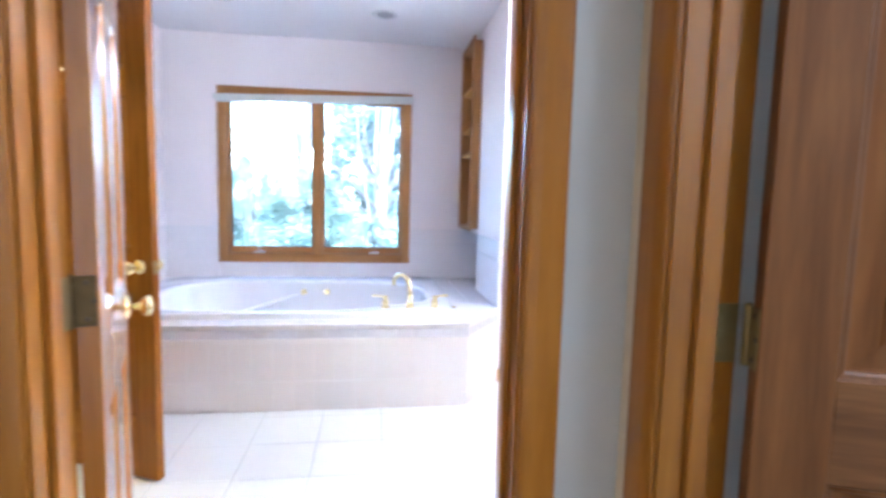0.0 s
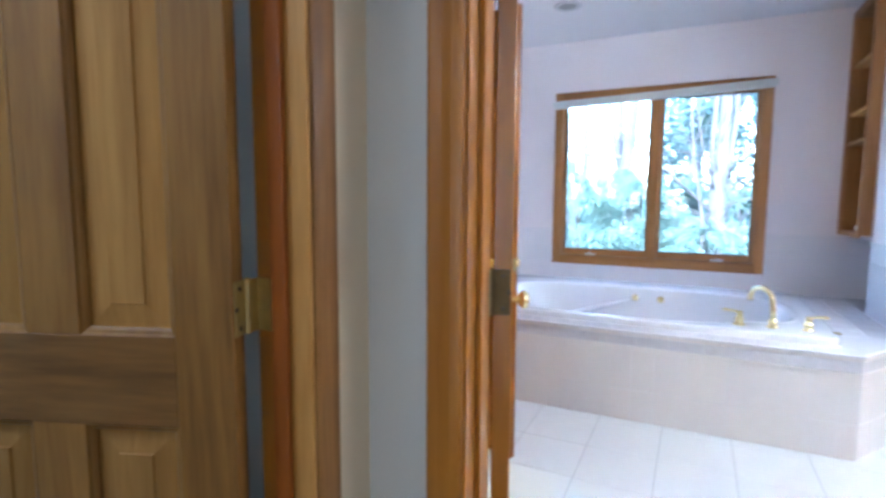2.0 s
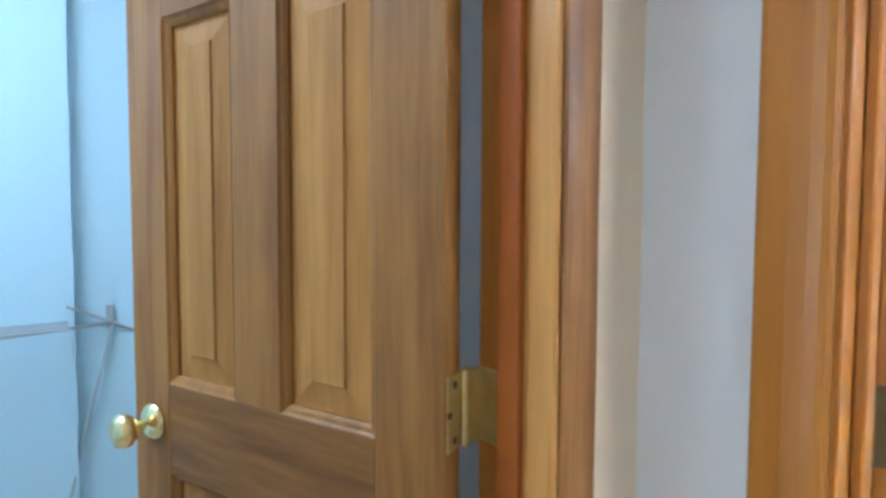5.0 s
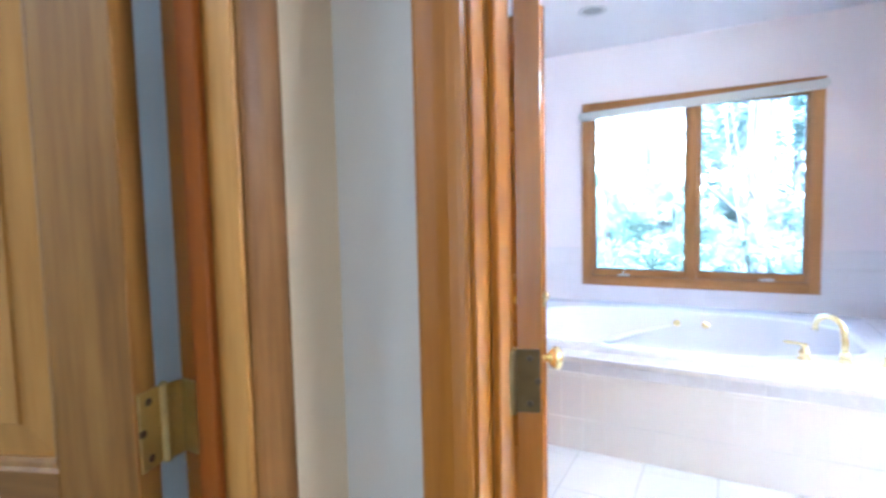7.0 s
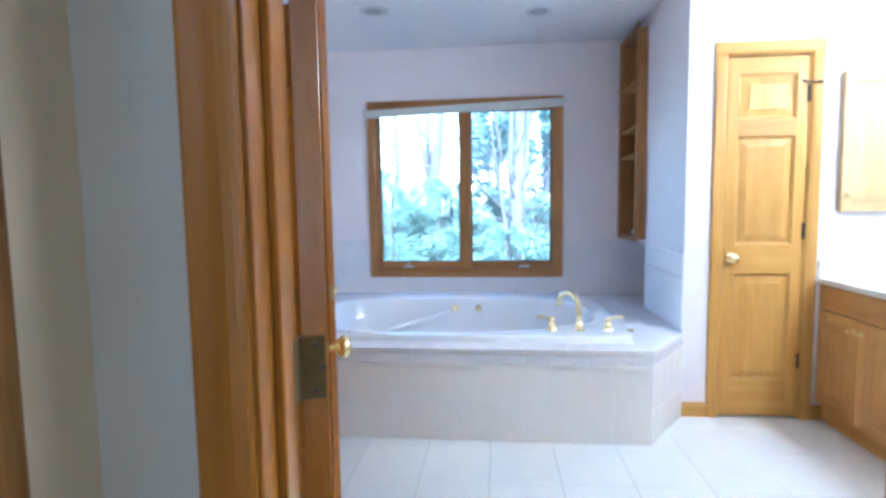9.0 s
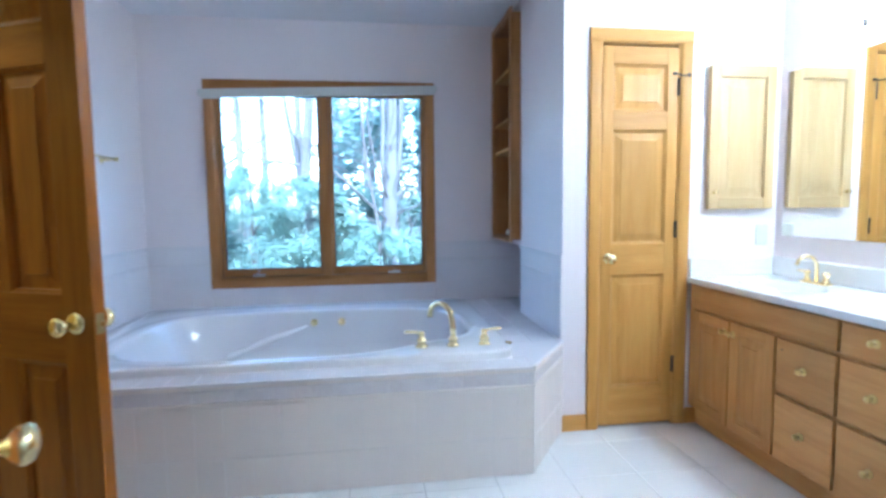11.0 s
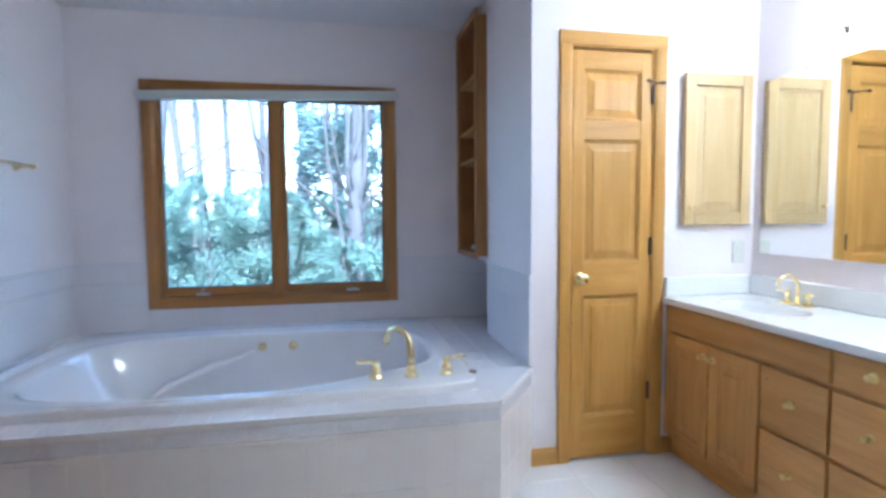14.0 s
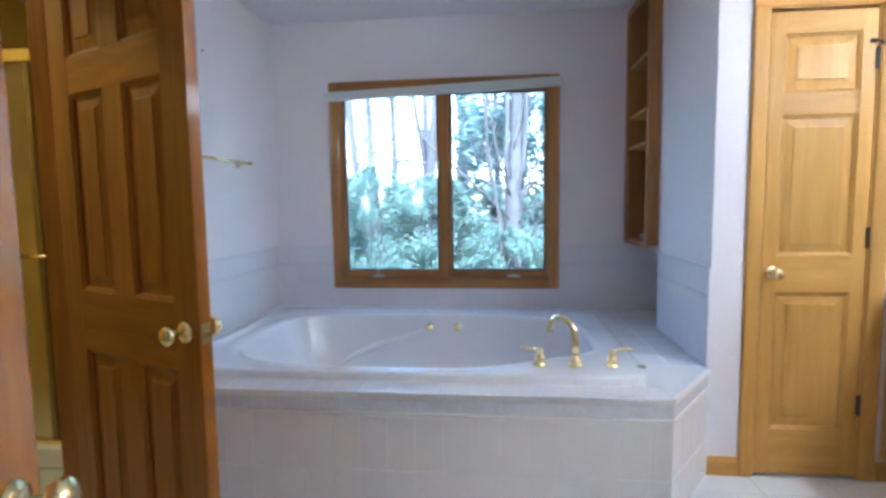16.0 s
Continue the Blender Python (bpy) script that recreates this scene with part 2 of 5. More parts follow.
APRONTILE = tile("apron_tile", (0.79, 0.725, 0.68), 0.25)
BORDERTILE = tile("border_tile", (0.68, 0.65, 0.66), 0.2, 0.05, 0.35, (0.56, 0.51, 0.53))
DECKTILE = tile("deck_tile", (0.81, 0.77, 0.78), 0.12)
FLOORTILE = tile("floor_tile", (0.78, 0.77, 0.75), 0.15, 0.03)
VINYL = paint("blind_rail_white", (0.66, 0.66, 0.62), 0.4, 0.05, 6, 0.1)
PLASTIC = paint("ivory_plastic", (0.70, 0.68, 0.60), 0.4, 0.03, 6, 0.0)
GASKET = paint("dark_gasket", (0.07, 0.075, 0.08), 0.6, 0.1, 10, 0.1)
WIRE = paint("coated_wire", (0.45, 0.48, 0.50), 0.4, 0.1, 10, 0.0)
SHOWERWALL = paint("shower_cream_wall", (0.60, 0.44, 0.12), 0.45, 0.08, 4, 0.1)
PANE = glass("window_glass")
SHOWERGLASS = glass("obscure_amber_glass", (0.93, 0.84, 0.55), 0.35)
SHADE = glowing("lit_bulb_glass", (1.0, 0.975, 0.96), BULB)
CANWHITE = paint("can_trim_white", (0.62, 0.62, 0.63), 0.5, 0.03, 6, 0.0)
BARK = paint("bark", (0.045, 0.042, 0.045), 0.9, 0.35, 18, 1.0, 60)
PALEBARK = paint("pale_bark", (0.055, 0.054, 0.062), 0.9, 0.3, 14, 1.0, 60)
NEEDLE = leafy("cedar_foliage", (0.14, 0.22, 0.20), (0.24, 0.33, 0.30))
NEEDLE2 = leafy("pine_foliage", (0.13, 0.20, 0.20), (0.19, 0.27, 0.26))
GROUND = paint("leaf_litter", (0.13, 0.10, 0.07), 0.95, 0.4, 3, 1.0, 40)
mirror_m, _, _, mb = nodes_of("silvered_mirror")
mb.inputs["Metallic"].default_value, mb.inputs["Roughness"].default_value = 1.0, 0.015
mb.inputs["Base Color"].default_value = (0.90, 0.92, 0.92, 1)


# ---- builders ----
def thing(name, label, category, m=None, group="", kind=""):
    ob = new(name)
    ob.empty_display_size = 0.05
    if m is not None:
        ob.matrix_world = m
    return tagged(ob, label, category, group, kind)


def link(name, me, mat, parent=None, label=""):
    if not me.materials:
        me.materials.append(mat)
    ob = new(name, me)
    if parent is not None:
        ob.parent = parent
    if label:
        tagged(ob, label)
    return ob


def part(name, bm, mat, parent=None, label="", smooth=False):
    me = bpy.data.meshes.new(name)
    bmesh.ops.recalc_face_normals(bm, faces=bm.faces)
    if smooth:
        for f in bm.faces:
            f.smooth = True
    bm.to_mesh(me)
    bm.free()
    return link(name, me, mat, parent, label)


def box(x0, x1, y0, y1, z0, z1, bevel=0.0, bm=None, seg=1):
    own = bmesh.new()
    bmesh.ops.create_cube(own, size=1)
    for v in own.verts:
        v.co = Vector(((x0 + x1) / 2 + v.co.x * (x1 - x0), (y0 + y1) / 2 + v.co.y * (y1 - y0), (z0 + z1) / 2 + v.co.z * (z1 - z0)))
    if bevel:
        bmesh.ops.bevel(own, geom=own.edges[:], offset=bevel, segments=seg, affect="EDGES", profile=0.5)
    if bm is None:
        return own
    return merge(bm, own)


def merge(bm, own, m=None):
    if m is not None:
        own.transform(m)
    me = bpy.data.meshes.new("tmp")
    own.to_mesh(me)
    own.free()
    bm.from_mesh(me)
    bpy.data.meshes.remove(me)
    return bm


def lathe(profile, seg=20, m=None):
    """Turns (radius, height) pairs about z."""
    bm = bmesh.new()
    rings = []
    for r, z in profile:
        if r < 1e-5:
            rings.append([bm.verts.new((0, 0, z))])
        else:
            rings.append([bm.verts.new((r * math.cos(2 * math.pi * i / seg), r * math.sin(2 * math.pi * i / seg), z)) for i in range(seg)])
    for a, b in zip(rings, rings[1:]):
        for i in range(seg):
            j = (i + 1) % seg
            vs = [a[i % len(a)], a[j % len(a)], b[j % len(b)], b[i % len(b)]]
            u = list(dict.fromkeys(vs))
            if len(u) > 2:
                bm.faces.new(u)
    if m is not None:
        bm.transform(m)
    return bm


def tube(points, radii, seg=10, bm=None):
    bm = bm or bmesh.new()
    pts = [Vector(p) for p in points]
    if not hasattr(radii, "__len__"):
        radii = [radii] * len(pts)
    rings = []
    for i, p in enumerate(pts):
        d = (pts[min(i + 1, len(pts) - 1)] - pts[max(i - 1, 0)]).normalized()
        side = d.cross(Vector((0.31, 0.17, 0.94)))
        if side.length < 0.1:
            side = d.cross(Vector((1, 0, 0)))
        side.normalize()
        up = side.cross(d)
        rings.append([bm.verts.new(p + radii[i] * (side * math.cos(2 * math.pi * k / seg) + up * math.sin(2 * math.pi * k / seg))) for k in range(seg)])
    for a, b in zip(rings, rings[1:]):
        for k in range(seg):
            bm.faces.new((a[k], a[(k + 1) % seg], b[(k + 1) % seg], b[k]))
    bm.faces.new(rings[0][::-1])
    bm.faces.new(rings[-1])
    return bm


def strip(profile, length, m=None):
    """Extrudes a profile of (x, y) along z."""
    bm = bmesh.new()
    a = [bm.verts.new((x, y, 0)) for x, y in profile]
    b = [bm.verts.new((x, y, length)) for x, y in profile]
    for i in range(len(a)):
        j = (i + 1) % len(a)
        bm.faces.new((a[i], a[j], b[j], b[i]))
    bm.faces.new(a[::-1])
    bm.faces.new(b)
    if m is not None:
        bm.transform(m)
    return bm


def wall(name, label, mat, boxes):
    """A wall out of butted blocks, as one structure."""
    bm = bmesh.new()
    for b in boxes:
        box(*b, bm=bm)
    ob = part(name, bm, mat)
    return tagged(ob, label, "wall", kind="structure")


H = 2.55          # ceiling
T = 0.115         # wall thickness
WIN_Y = 5.31      # tub window wall
ALC_L, ALC_R = -1.28, 1.30
DZ_TOP = 0.488
REC_X, REC_Y = 1.62, 4.745   # recess under the shelf niche
LIN_Y = 4.0       # wall with the linen closet
VAN_X = 2.53      # mirror wall
SHW_X = -1.055     # wall of the shower room
HALL_L, HALL_R = -0.245, 0.89
BATH_Y = 1.495     # hall face of the bathroom's entrance wall

# ---- structure: walls, floors, ceiling ----
tagged(part("ground", box(-60, 60, 6.2, 90, -1.2, -1.0), GROUND), "brown leaf litter on the ground outside", "ground", kind="structure")
wall("wall_window", "pale lilac painted wall around the tub window", WALL, [
    (ALC_L - T, -0.80, WIN_Y, WIN_Y + 0.16, 0, H), (0.745, REC_X + 0.1, WIN_Y, WIN_Y + 0.16, 0, H),
    (-0.80, 0.745, WIN_Y, WIN_Y + 0.16, 0, 0.685), (-0.80, 0.745, WIN_Y, WIN_Y + 0.16, 2.08, H)])
wall("wall_alcove_west", "pale lilac painted wall beside the tub", WALL, [(ALC_L - 0.06, ALC_L, 3.59, WIN_Y, 0, H)])
wall("wall_alcove_east", "pale lilac painted wall with a shelf niche", WALL, [
    (ALC_R, ALC_R + T, LIN_Y + T, REC_Y, 0, H), (ALC_R, ALC_R + T, REC_Y, 4.775, 0.9845, H), (ALC_R, ALC_R + T, 4.775, WIN_Y, 2.47, H),
    (ALC_R, ALC_R + T, 5.275, WIN_Y, 0.985, 2.47)])
wall("wall_recess", "pale painted recess below the shelf niche", WALL, [
    (ALC_R + T, REC_X + 0.1, REC_Y - 0.1, REC_Y, 0, 0.9845), (REC_X, REC_X + 0.1, REC_Y, WIN_Y, 0, 0.9845), (ALC_R, REC_X, REC_Y, WIN_Y, 0.951, 0.9845), (ALC_R, REC_X, REC_Y, WIN_Y, 0, DZ_TOP)])
wall("wall_linen", "pale painted wall around the linen door", WALL, [
    (ALC_R, 1.492, LIN_Y, LIN_Y + T, 0, H), (1.952, VAN_X + T, LIN_Y, LIN_Y + T, 0, H), (1.492, 1.952, LIN_Y, LIN_Y + T, 2.06, H)])
wall("wall_vanity", "white painted wall behind the vanity mirror", WALL, [(VAN_X, VAN_X + T, BATH_Y, LIN_Y, 0, H)])
wall("wall_shower_room", "painted wall around the shower room doorway", WALL, [
    (SHW_X - T, SHW_X, BATH_Y + T, 2.380, 0, H), (SHW_X - T, SHW_X, 3.230, 3.59, 0, H), (SHW_X - T, SHW_X, 2.380, 3.230, 2.06, H),
    (ALC_L - 0.06, SHW_X - T, 3.565, 3.59, 0, H)])
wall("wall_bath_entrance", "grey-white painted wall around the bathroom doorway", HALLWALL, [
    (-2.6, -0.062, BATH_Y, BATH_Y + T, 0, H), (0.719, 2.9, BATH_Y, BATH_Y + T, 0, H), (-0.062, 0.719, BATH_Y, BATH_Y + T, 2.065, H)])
wall("wall_hall_west", "hall wall around the closet doorway, warmer light put into its beige", HALLSIDE, [
    (HALL_L - T, HALL_L, 1.352, BATH_Y, 0, H), (HALL_L - T, HALL_L, -0.6, 0.684, 0, H), (HALL_L - T, HALL_L, 0.684, 1.352, 2.065, H)])
wall("wall_hall_east", "hall wall around the second closet doorway, warmer light put into its beige", HALLSIDE, [
    (HALL_R, HALL_R + T, 1.390, BATH_Y, 0, H), (HALL_R, HALL_R + T, -0.6, 0.722, 0, H), (HALL_R, HALL_R + T, 0.722, 1.390, 2.065, H)])
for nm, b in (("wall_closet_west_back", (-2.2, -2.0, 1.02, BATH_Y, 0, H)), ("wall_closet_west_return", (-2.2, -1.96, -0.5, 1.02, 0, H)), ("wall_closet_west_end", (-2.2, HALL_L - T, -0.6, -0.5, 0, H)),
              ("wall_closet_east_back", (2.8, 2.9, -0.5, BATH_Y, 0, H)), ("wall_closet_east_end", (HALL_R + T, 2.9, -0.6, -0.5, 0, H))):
    wall(nm, "closet wall, cool light put into its blue colour", CLOSETWALL, [b])
# Unseen walls added behind the hall to enclose its lamp.
wall("wall_behind_hall", "unseen walls added to close the space behind the hall", HALLWALL, [
    (-2.6, -2.5, -4.2, -0.6, 0, H), (3.3, 3.4, -4.2, -3.4, 0, H), (3.3, 3.4, -1.4, -0.6, 0, H), (3.3, 3.4, -3.4, -1.4, 0, 0.8), (3.3, 3.4, -3.4, -1.4, 2.2, H), (-2.6, 3.4, -4.3, -4.2, 0, H), (-2.5, -2.2, -0.6, -0.5, 0, H), (2.9, 3.3, -0.6, -0.5, 0, H)])
wall("wall_shower_back", "plain walls closing the shower room", SHOWERWALL, [
    (-2.7, -2.6, BATH_Y + T, 4.95, 0, H), (-2.6, ALC_L - 0.06, 4.85, 4.95, 0, H), (ALC_L - 0.08, ALC_L - 0.0605, 3.565, 4.85, 0, H), (ALC_L - 0.0604, SHW_X - T, 3.555, 3.5645, 0, H)])
tagged(part("ceiling", box(-2.8, 3.5, -4.4, 5.5, H, H + 0.12), CEIL), "white textured plaster ceiling", "ceiling", kind="structure")
tagged(part("subfloor", box(-2.8, 3.5, -4.4, 5.5, -0.16, -0.0016), FLOORGROUT), "grout bed under the floor tiles", "floor", kind="structure")
tagged(part("carpet_floor", box(-2.6, 3.4, -4.3, BATH_Y + 0.02, -0.012, 0.0), CARPET), "tan cut-pile carpet of the hall and closets", "floor", kind="structure")

# ---- doors ----
HINGES = (0.28, 1.03, 1.80)
CASING = [(0, 0), (0.066, 0), (0.066, -0.011), (0.0635, -0.015), (0.058, -0.017), (0.036, -0.0165), (0.020, -0.015), (0.010, -0.0125), (0.004, -0.010), (0, -0.006)]


def door_frame(name, label, m, w, h, stop_y, sides, mat=None, matx=None, stopmat=None, leafx=None, leaf_y=0.1, inner=None, slim=(1.0, 1.0)):
    """Jambs, stops and casings. Local x runs along the opening, y from the first face through the wall."""
    root = thing(name, label, "door frame", m, kind="structure")
    mat, matx = mat or OAK, matx or OAKX
    for x0, x1 in ((-0.018, 0), (w, w + 0.018)):
        if inner:
            # jamb in two tones: the inner material towards the hall, oak towards the door
            part("jamb", box(x0, x1, 0, stop_y + 0.015, 0, h, 0.0015), inner, root, "pale hall-side piece of the jamb")
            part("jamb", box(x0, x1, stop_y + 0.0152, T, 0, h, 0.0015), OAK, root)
        else:
            part("jamb", box(x0, x1, 0, T, 0, h, 0.0015), mat, root)
    part("head_jamb", box(-0.018, w + 0.018, 0, T, h, h + 0.018, 0.0015), matx, root)
    sm = stopmat or mat
    part("stop", box(0, 0.011, stop_y, stop_y + 0.033, 0, h, 0.002), sm, root)
    part("stop", box(w - 0.011, w, stop_y, stop_y + 0.033, 0, h, 0.002), sm, root)
    part("stop", box(0.011, w - 0.011, stop_y, stop_y + 0.033, h - 0.011, h, 0.002), sm, root)
    for side in sides:
        s = 1 if side == "a" else -1
        y = 0.0 if side == "a" else T
        pr = [(px * slim[0], y + s * py * slim[1]) for px, py in CASING]
        part("casing", strip([(w + 0.006 + px, py) for px, py in pr], h + 0.006), mat, root)
        part("casing", strip([(-0.006 - px, py) for px, py in pr], h + 0.006), mat, root)
        head = strip([(px, py) for px, py in pr], w + 0.144, Matrix(((0, 0, 1, -0.072), (0, 1, 0, 0), (1, 0, 0, h + 0.006), (0, 0, 0, 1))))
        part("head_casing", head, matx, root)
    if leafx is not None:
        for z in HINGES:
            s = 1 if leafx == 0 else -1
            part("hinge_leaf", box(min(leafx, leafx + s * 0.0025), max(leafx, leafx + s * 0.0025), leaf_y, leaf_y + 0.034, z - 0.0445, z + 0.0445, 0.0008), WORNBRASS if inner else OLDBRASS, root, "brass hinge leaf on the jamb")
            if inner:
                part("hinge_leaf", box(leafx - 0.020, leafx - 0.003, leaf_y + 0.030, leaf_y + 0.033, z - 0.0445, z + 0.0445, 0.0008), WORNBRASS, root, "brass hinge leaf bent to the pin")
    return root


KNOB = [(0, 0), (0.031, 0), (0.031, 0.003), (0.026, 0.009), (0.013, 0.012), (0.010, 0.020), (0.011, 0.030), (0.020, 0.036), (0.027, 0.045), (0.028, 0.052), (0.024, 0.060), (0.012, 0.065), (0, 0.066)]


def knob(parent, x, y, z, way, name="door_knob"):
    m = Matrix.Translation((x, y, z)) @ (pose(0, 0, 0, 90 if way < 0 else -90))
    ros = part("rosette", lathe(KNOB[:5] + [(0, 0.012)], 24, m), BRASS, parent, "", True)
    part(name, lathe([(0, 0.010)] + KNOB[5:], 24, m), BRASS, parent, "polished brass knob", True)
    return ros


def raised_panel(x0, x1, z0, z1, y0, y1):
    """A raised panel, thicker in its field than at its edges, on both faces."""
    bm = bmesh.new()
    mid, edge, fld, sl = (y0 + y1) / 2, 0.004, 0.0125, 0.032
    loops = []
    for d, inset in ((-edge, -0.004), (-edge, 0.010), (-fld + 0.003, 0.010 + sl), (-fld, 0.012 + sl)):
        loops.append([(x0 + inset, mid + d, z0 + inset), (x1 - inset, mid + d, z0 + inset), (x1 - inset, mid + d, z1 - inset), (x0 + inset, mid + d, z1 - inset)])
    back = [[(x, 2 * mid - y, z) for x, y, z in lp] for lp in loops]
    for chain in (loops, back):
        rings = [[bm.verts.new(p) for p in lp] for lp in chain]
        for a, b in zip(rings, rings[1:]):
            for i in range(4):
                bm.faces.new((a[i], a[(i + 1) % 4], b[(i + 1) % 4], b[i]))
        bm.faces.new(rings[-1])
    return bm


def panel_moulding(x0, x1, z0, z1, y0, y1):
    """The sloped sticking round a panel, on both faces."""
    bm = bmesh.new()
    mid = (y0 + y1) / 2
    for ys, s in ((y0, 1), (y1, -1)):
        prof = [(0.0, 0.0005), (0.003, 0.004), (0.008, 0.006), (0.012, 0.0095), (0.012, (y1 - y0) / 2 - 0.004)]
        rings = []
        for inset, d in prof:
            y = ys + s * d
            rings.append([bm.verts.new(p) for p in ((x0 + inset, y, z0 + inset), (x1 - inset, y, z0 + inset), (x1 - inset, y, z1 - inset), (x0 + inset, y, z1 - inset))])
        for a, b in zip(rings, rings[1:]):
            for i in range(4):
                bm.faces.new((a[i], a[(i + 1) % 4], b[(i + 1) % 4], b[i]))
    return bm


def panel_door(name, label, m, w, h, side, mats, rows, cols=2, knob_z=0.915, stile=0.108, hinge_edge=True, knobs=(1, 1), knob_side=1, kind="structure", mull=0.105, backset=0.062):
    """A panelled door. Local origin on the hinge's pin, x along the door, the leaf on the side of y that side names."""
    root = thing(name, label, "door", m, kind=kind)
    t, off = 0.036, 0.006
    y0, y1 = (off, off + t) if side > 0 else (-off - t, -off)
    if not hinge_edge:
        y0, y1 = 0, t
    x0, x1, zb = 0.004, w, 0.012
    up, cross, pan = mats
    part("stile", box(x0, x0 + stile, y0, y1, zb, h, 0.0012), up, root)
    part("stile", box(x1 - stile, x1, y0, y1, zb, h, 0.0012), up, root)
    inner0, inner1 = x0 + stile, x1 - stile
    zs = [zb] + [v for r in rows for v in r] + [h]
    for a, b in zip(zs[::2], zs[1::2]):
        part("rail", box(inner0, inner1, y0 + 0.0004, y1 - 0.0004, a, b, 0.0012), cross, root)
    spans = [(inner0, inner1)] if cols == 1 else [(inner0, (inner0 + inner1 - mull) / 2), ((inner0 + inner1 + mull) / 2, inner1)]
    for z0, z1 in rows:
        if cols == 2:
            part("mullion", box(spans[0][1], spans[1][0], y0 + 0.0006, y1 - 0.0006, z0, z1, 0.0012), up, root)
        for a, b in spans:
            part("moulding", panel_moulding(a, b, z0, z1, y0, y1), up, root)
            part("panel", raised_panel(a + 0.008, b - 0.008, z0 + 0.008, z1 - 0.008, y0, y1), pan, root)
    kx = x1 - backset if knob_side > 0 else x0 + backset
    if knobs[0]:
        knob(root, kx, y0, knob_z, -1)
    if knobs[1]:
        knob(root, kx, y1, knob_z, 1)
    ex = x1 if knob_side > 0 else x0
    if sum(knobs) > 1:
        part("latch_plate", box(ex - 0.001, ex + 0.0015, (y0 + y1) / 2 - 0.0125, (y0 + y1) / 2 + 0.0125, knob_z - 0.028, knob_z + 0.028, 0.0005), OLDBRASS, root)
        part("latch_bolt", box(ex, ex + 0.011, (y0 + y1) / 2 - 0.006, (y0 + y1) / 2 + 0.006, knob_z - 0.008, knob_z + 0.008, 0.002), BRASS, root)
    if hinge_edge:
        for z in HINGES:
            hg = lathe([(0, -0.048), (0.004, -0.047), (0.0062, -0.0445), (0.0062, -0.027), (0.0056, -0.0265), (0.0062, -0.026), (0.0062, -0.009), (0.0056, -0.0085), (0.0062, -0.008), (0.0062, 0.009), (0.0056, 0.0095), (0.0062, 0.010), (0.0062, 0.027), (0.0056, 0.0275), (0.0062, 0.028), (0.0062, 0.0445), (0.004, 0.047), (0, 0.049)], 12, Matrix.Translation((0, 0, z)))
            ya, yb = sorted((0, side * 0.038))
            box(0.0012, 0.0042, ya, yb, z - 0.0445, z + 0.0445, 0.0008, hg)
            hinge = part("hinge", hg, {"door_1": AGEDBRASS, "door_2": WORNBRASS}.get(name, OLDBRASS), root, "worn brass butt hinge")
            for k, dz in enumerate((-0.032, 0.0, 0.032)):
                part("screw", lathe([(0, 0.0016), (0.0044, 0.0013), (0.0048, -0.0006)], 10, Matrix.Translation((0.0012, side * (0.024 + 0.011 * (k % 2)), z + dz)) @ pose(0, 0, 0, 0, -90, 0)), DARKMETAL, hinge)
    return root


SIX = ((0.255, 0.80), (0.992, 1.60), (1.71, 1.92))
CLOSET_SIX = ((0.255, 0.835), (0.985, 1.565), (1.675, 1.92))
door_frame("door_frame_1", "honey oak frame and casing of the bathroom doorway", pose(-0.044, BATH_Y, 0), 0.745, 2.045, 0.042, "ab", leafx=0, leaf_y=0.079)
part("strike_plate", box(0.7432, 0.7450, 0.078, 0.106, 0.885, 0.945, 0.0004), OLDBRASS, bpy.data.objects["door_frame_1"], "brass strike plate")
panel_door("door_1", "honey oak six-panel bathroom door standing open", pose(-0.046, 1.612, 0, 0, 0, 110), 0.585, 2.035, -1, (GLOSSOAK, GLOSSOAKX, GLOSSOAK), SIX, stile=0.098, mull=0.094)
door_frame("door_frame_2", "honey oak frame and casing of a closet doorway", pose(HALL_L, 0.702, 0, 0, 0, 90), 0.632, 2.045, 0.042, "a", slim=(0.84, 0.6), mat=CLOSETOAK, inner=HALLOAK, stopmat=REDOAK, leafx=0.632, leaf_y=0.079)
panel_door("door_2", "brown stained pine six-panel closet door, ajar", pose(HALL_L - T + 0.004, 1.309, 0, 0, 0, 201), 0.618, 2.035, 1, (PINE, PINEX, PINEP), CLOSET_SIX, stile=0.098, mull=0.095, backset=0.055)
door_frame("door_frame_3", "honey oak frame and casing of a second closet doorway", pose(HALL_R, 1.372, 0, 0, 0, -90), 0.632, 2.045, 0.042, "a", leafx=0, leaf_y=0.079)
panel_door("door_3", "brown stained pine six-panel door of the second closet, ajar", pose(HALL_R + T + 0.006, 1.360, 0, 0, 0, -22), 0.622, 2.035, -1, (REDPINE, REDPINEX, REDPINE), CLOSET_SIX, stile=0.098, mull=0.094, backset=0.055)
door_frame("door_frame_4", "honey oak frame and casing of the linen closet", pose(1.510, LIN_Y, 0), 0.424, 2.045, 0.040, "a", mat=LINEN, matx=LINENX)
panel_door("door_4", "closed honey oak three-panel linen closet door, narrow", pose(1.508, LIN_Y + 0.001, 0), 0.423, 2.032, 1, (LINEN, LINENX, LINEN), ((0.222, 0.838), (1.005, 1.605), (1.70, 1.942)), cols=1, stile=0.058, backset=0.040, hinge_edge=False, knobs=(1, 0), knob_z=0.93, knob_side=-1)
door_frame("door_frame_5", "honey oak frame and casing of the shower room doorway", pose(SHW_X, 2.400, 0, 0, 0, 90), 0.81, 2.045, 0.042, "a")
panel_door("door_5", "honey oak six-panel shower room door standing open", pose(SHW_X + 0.012, 3.198, 0, 0, 0, -24), 0.700, 2.035, -1, (DARKOAK, DARKOAKX, DARKOAK), SIX)
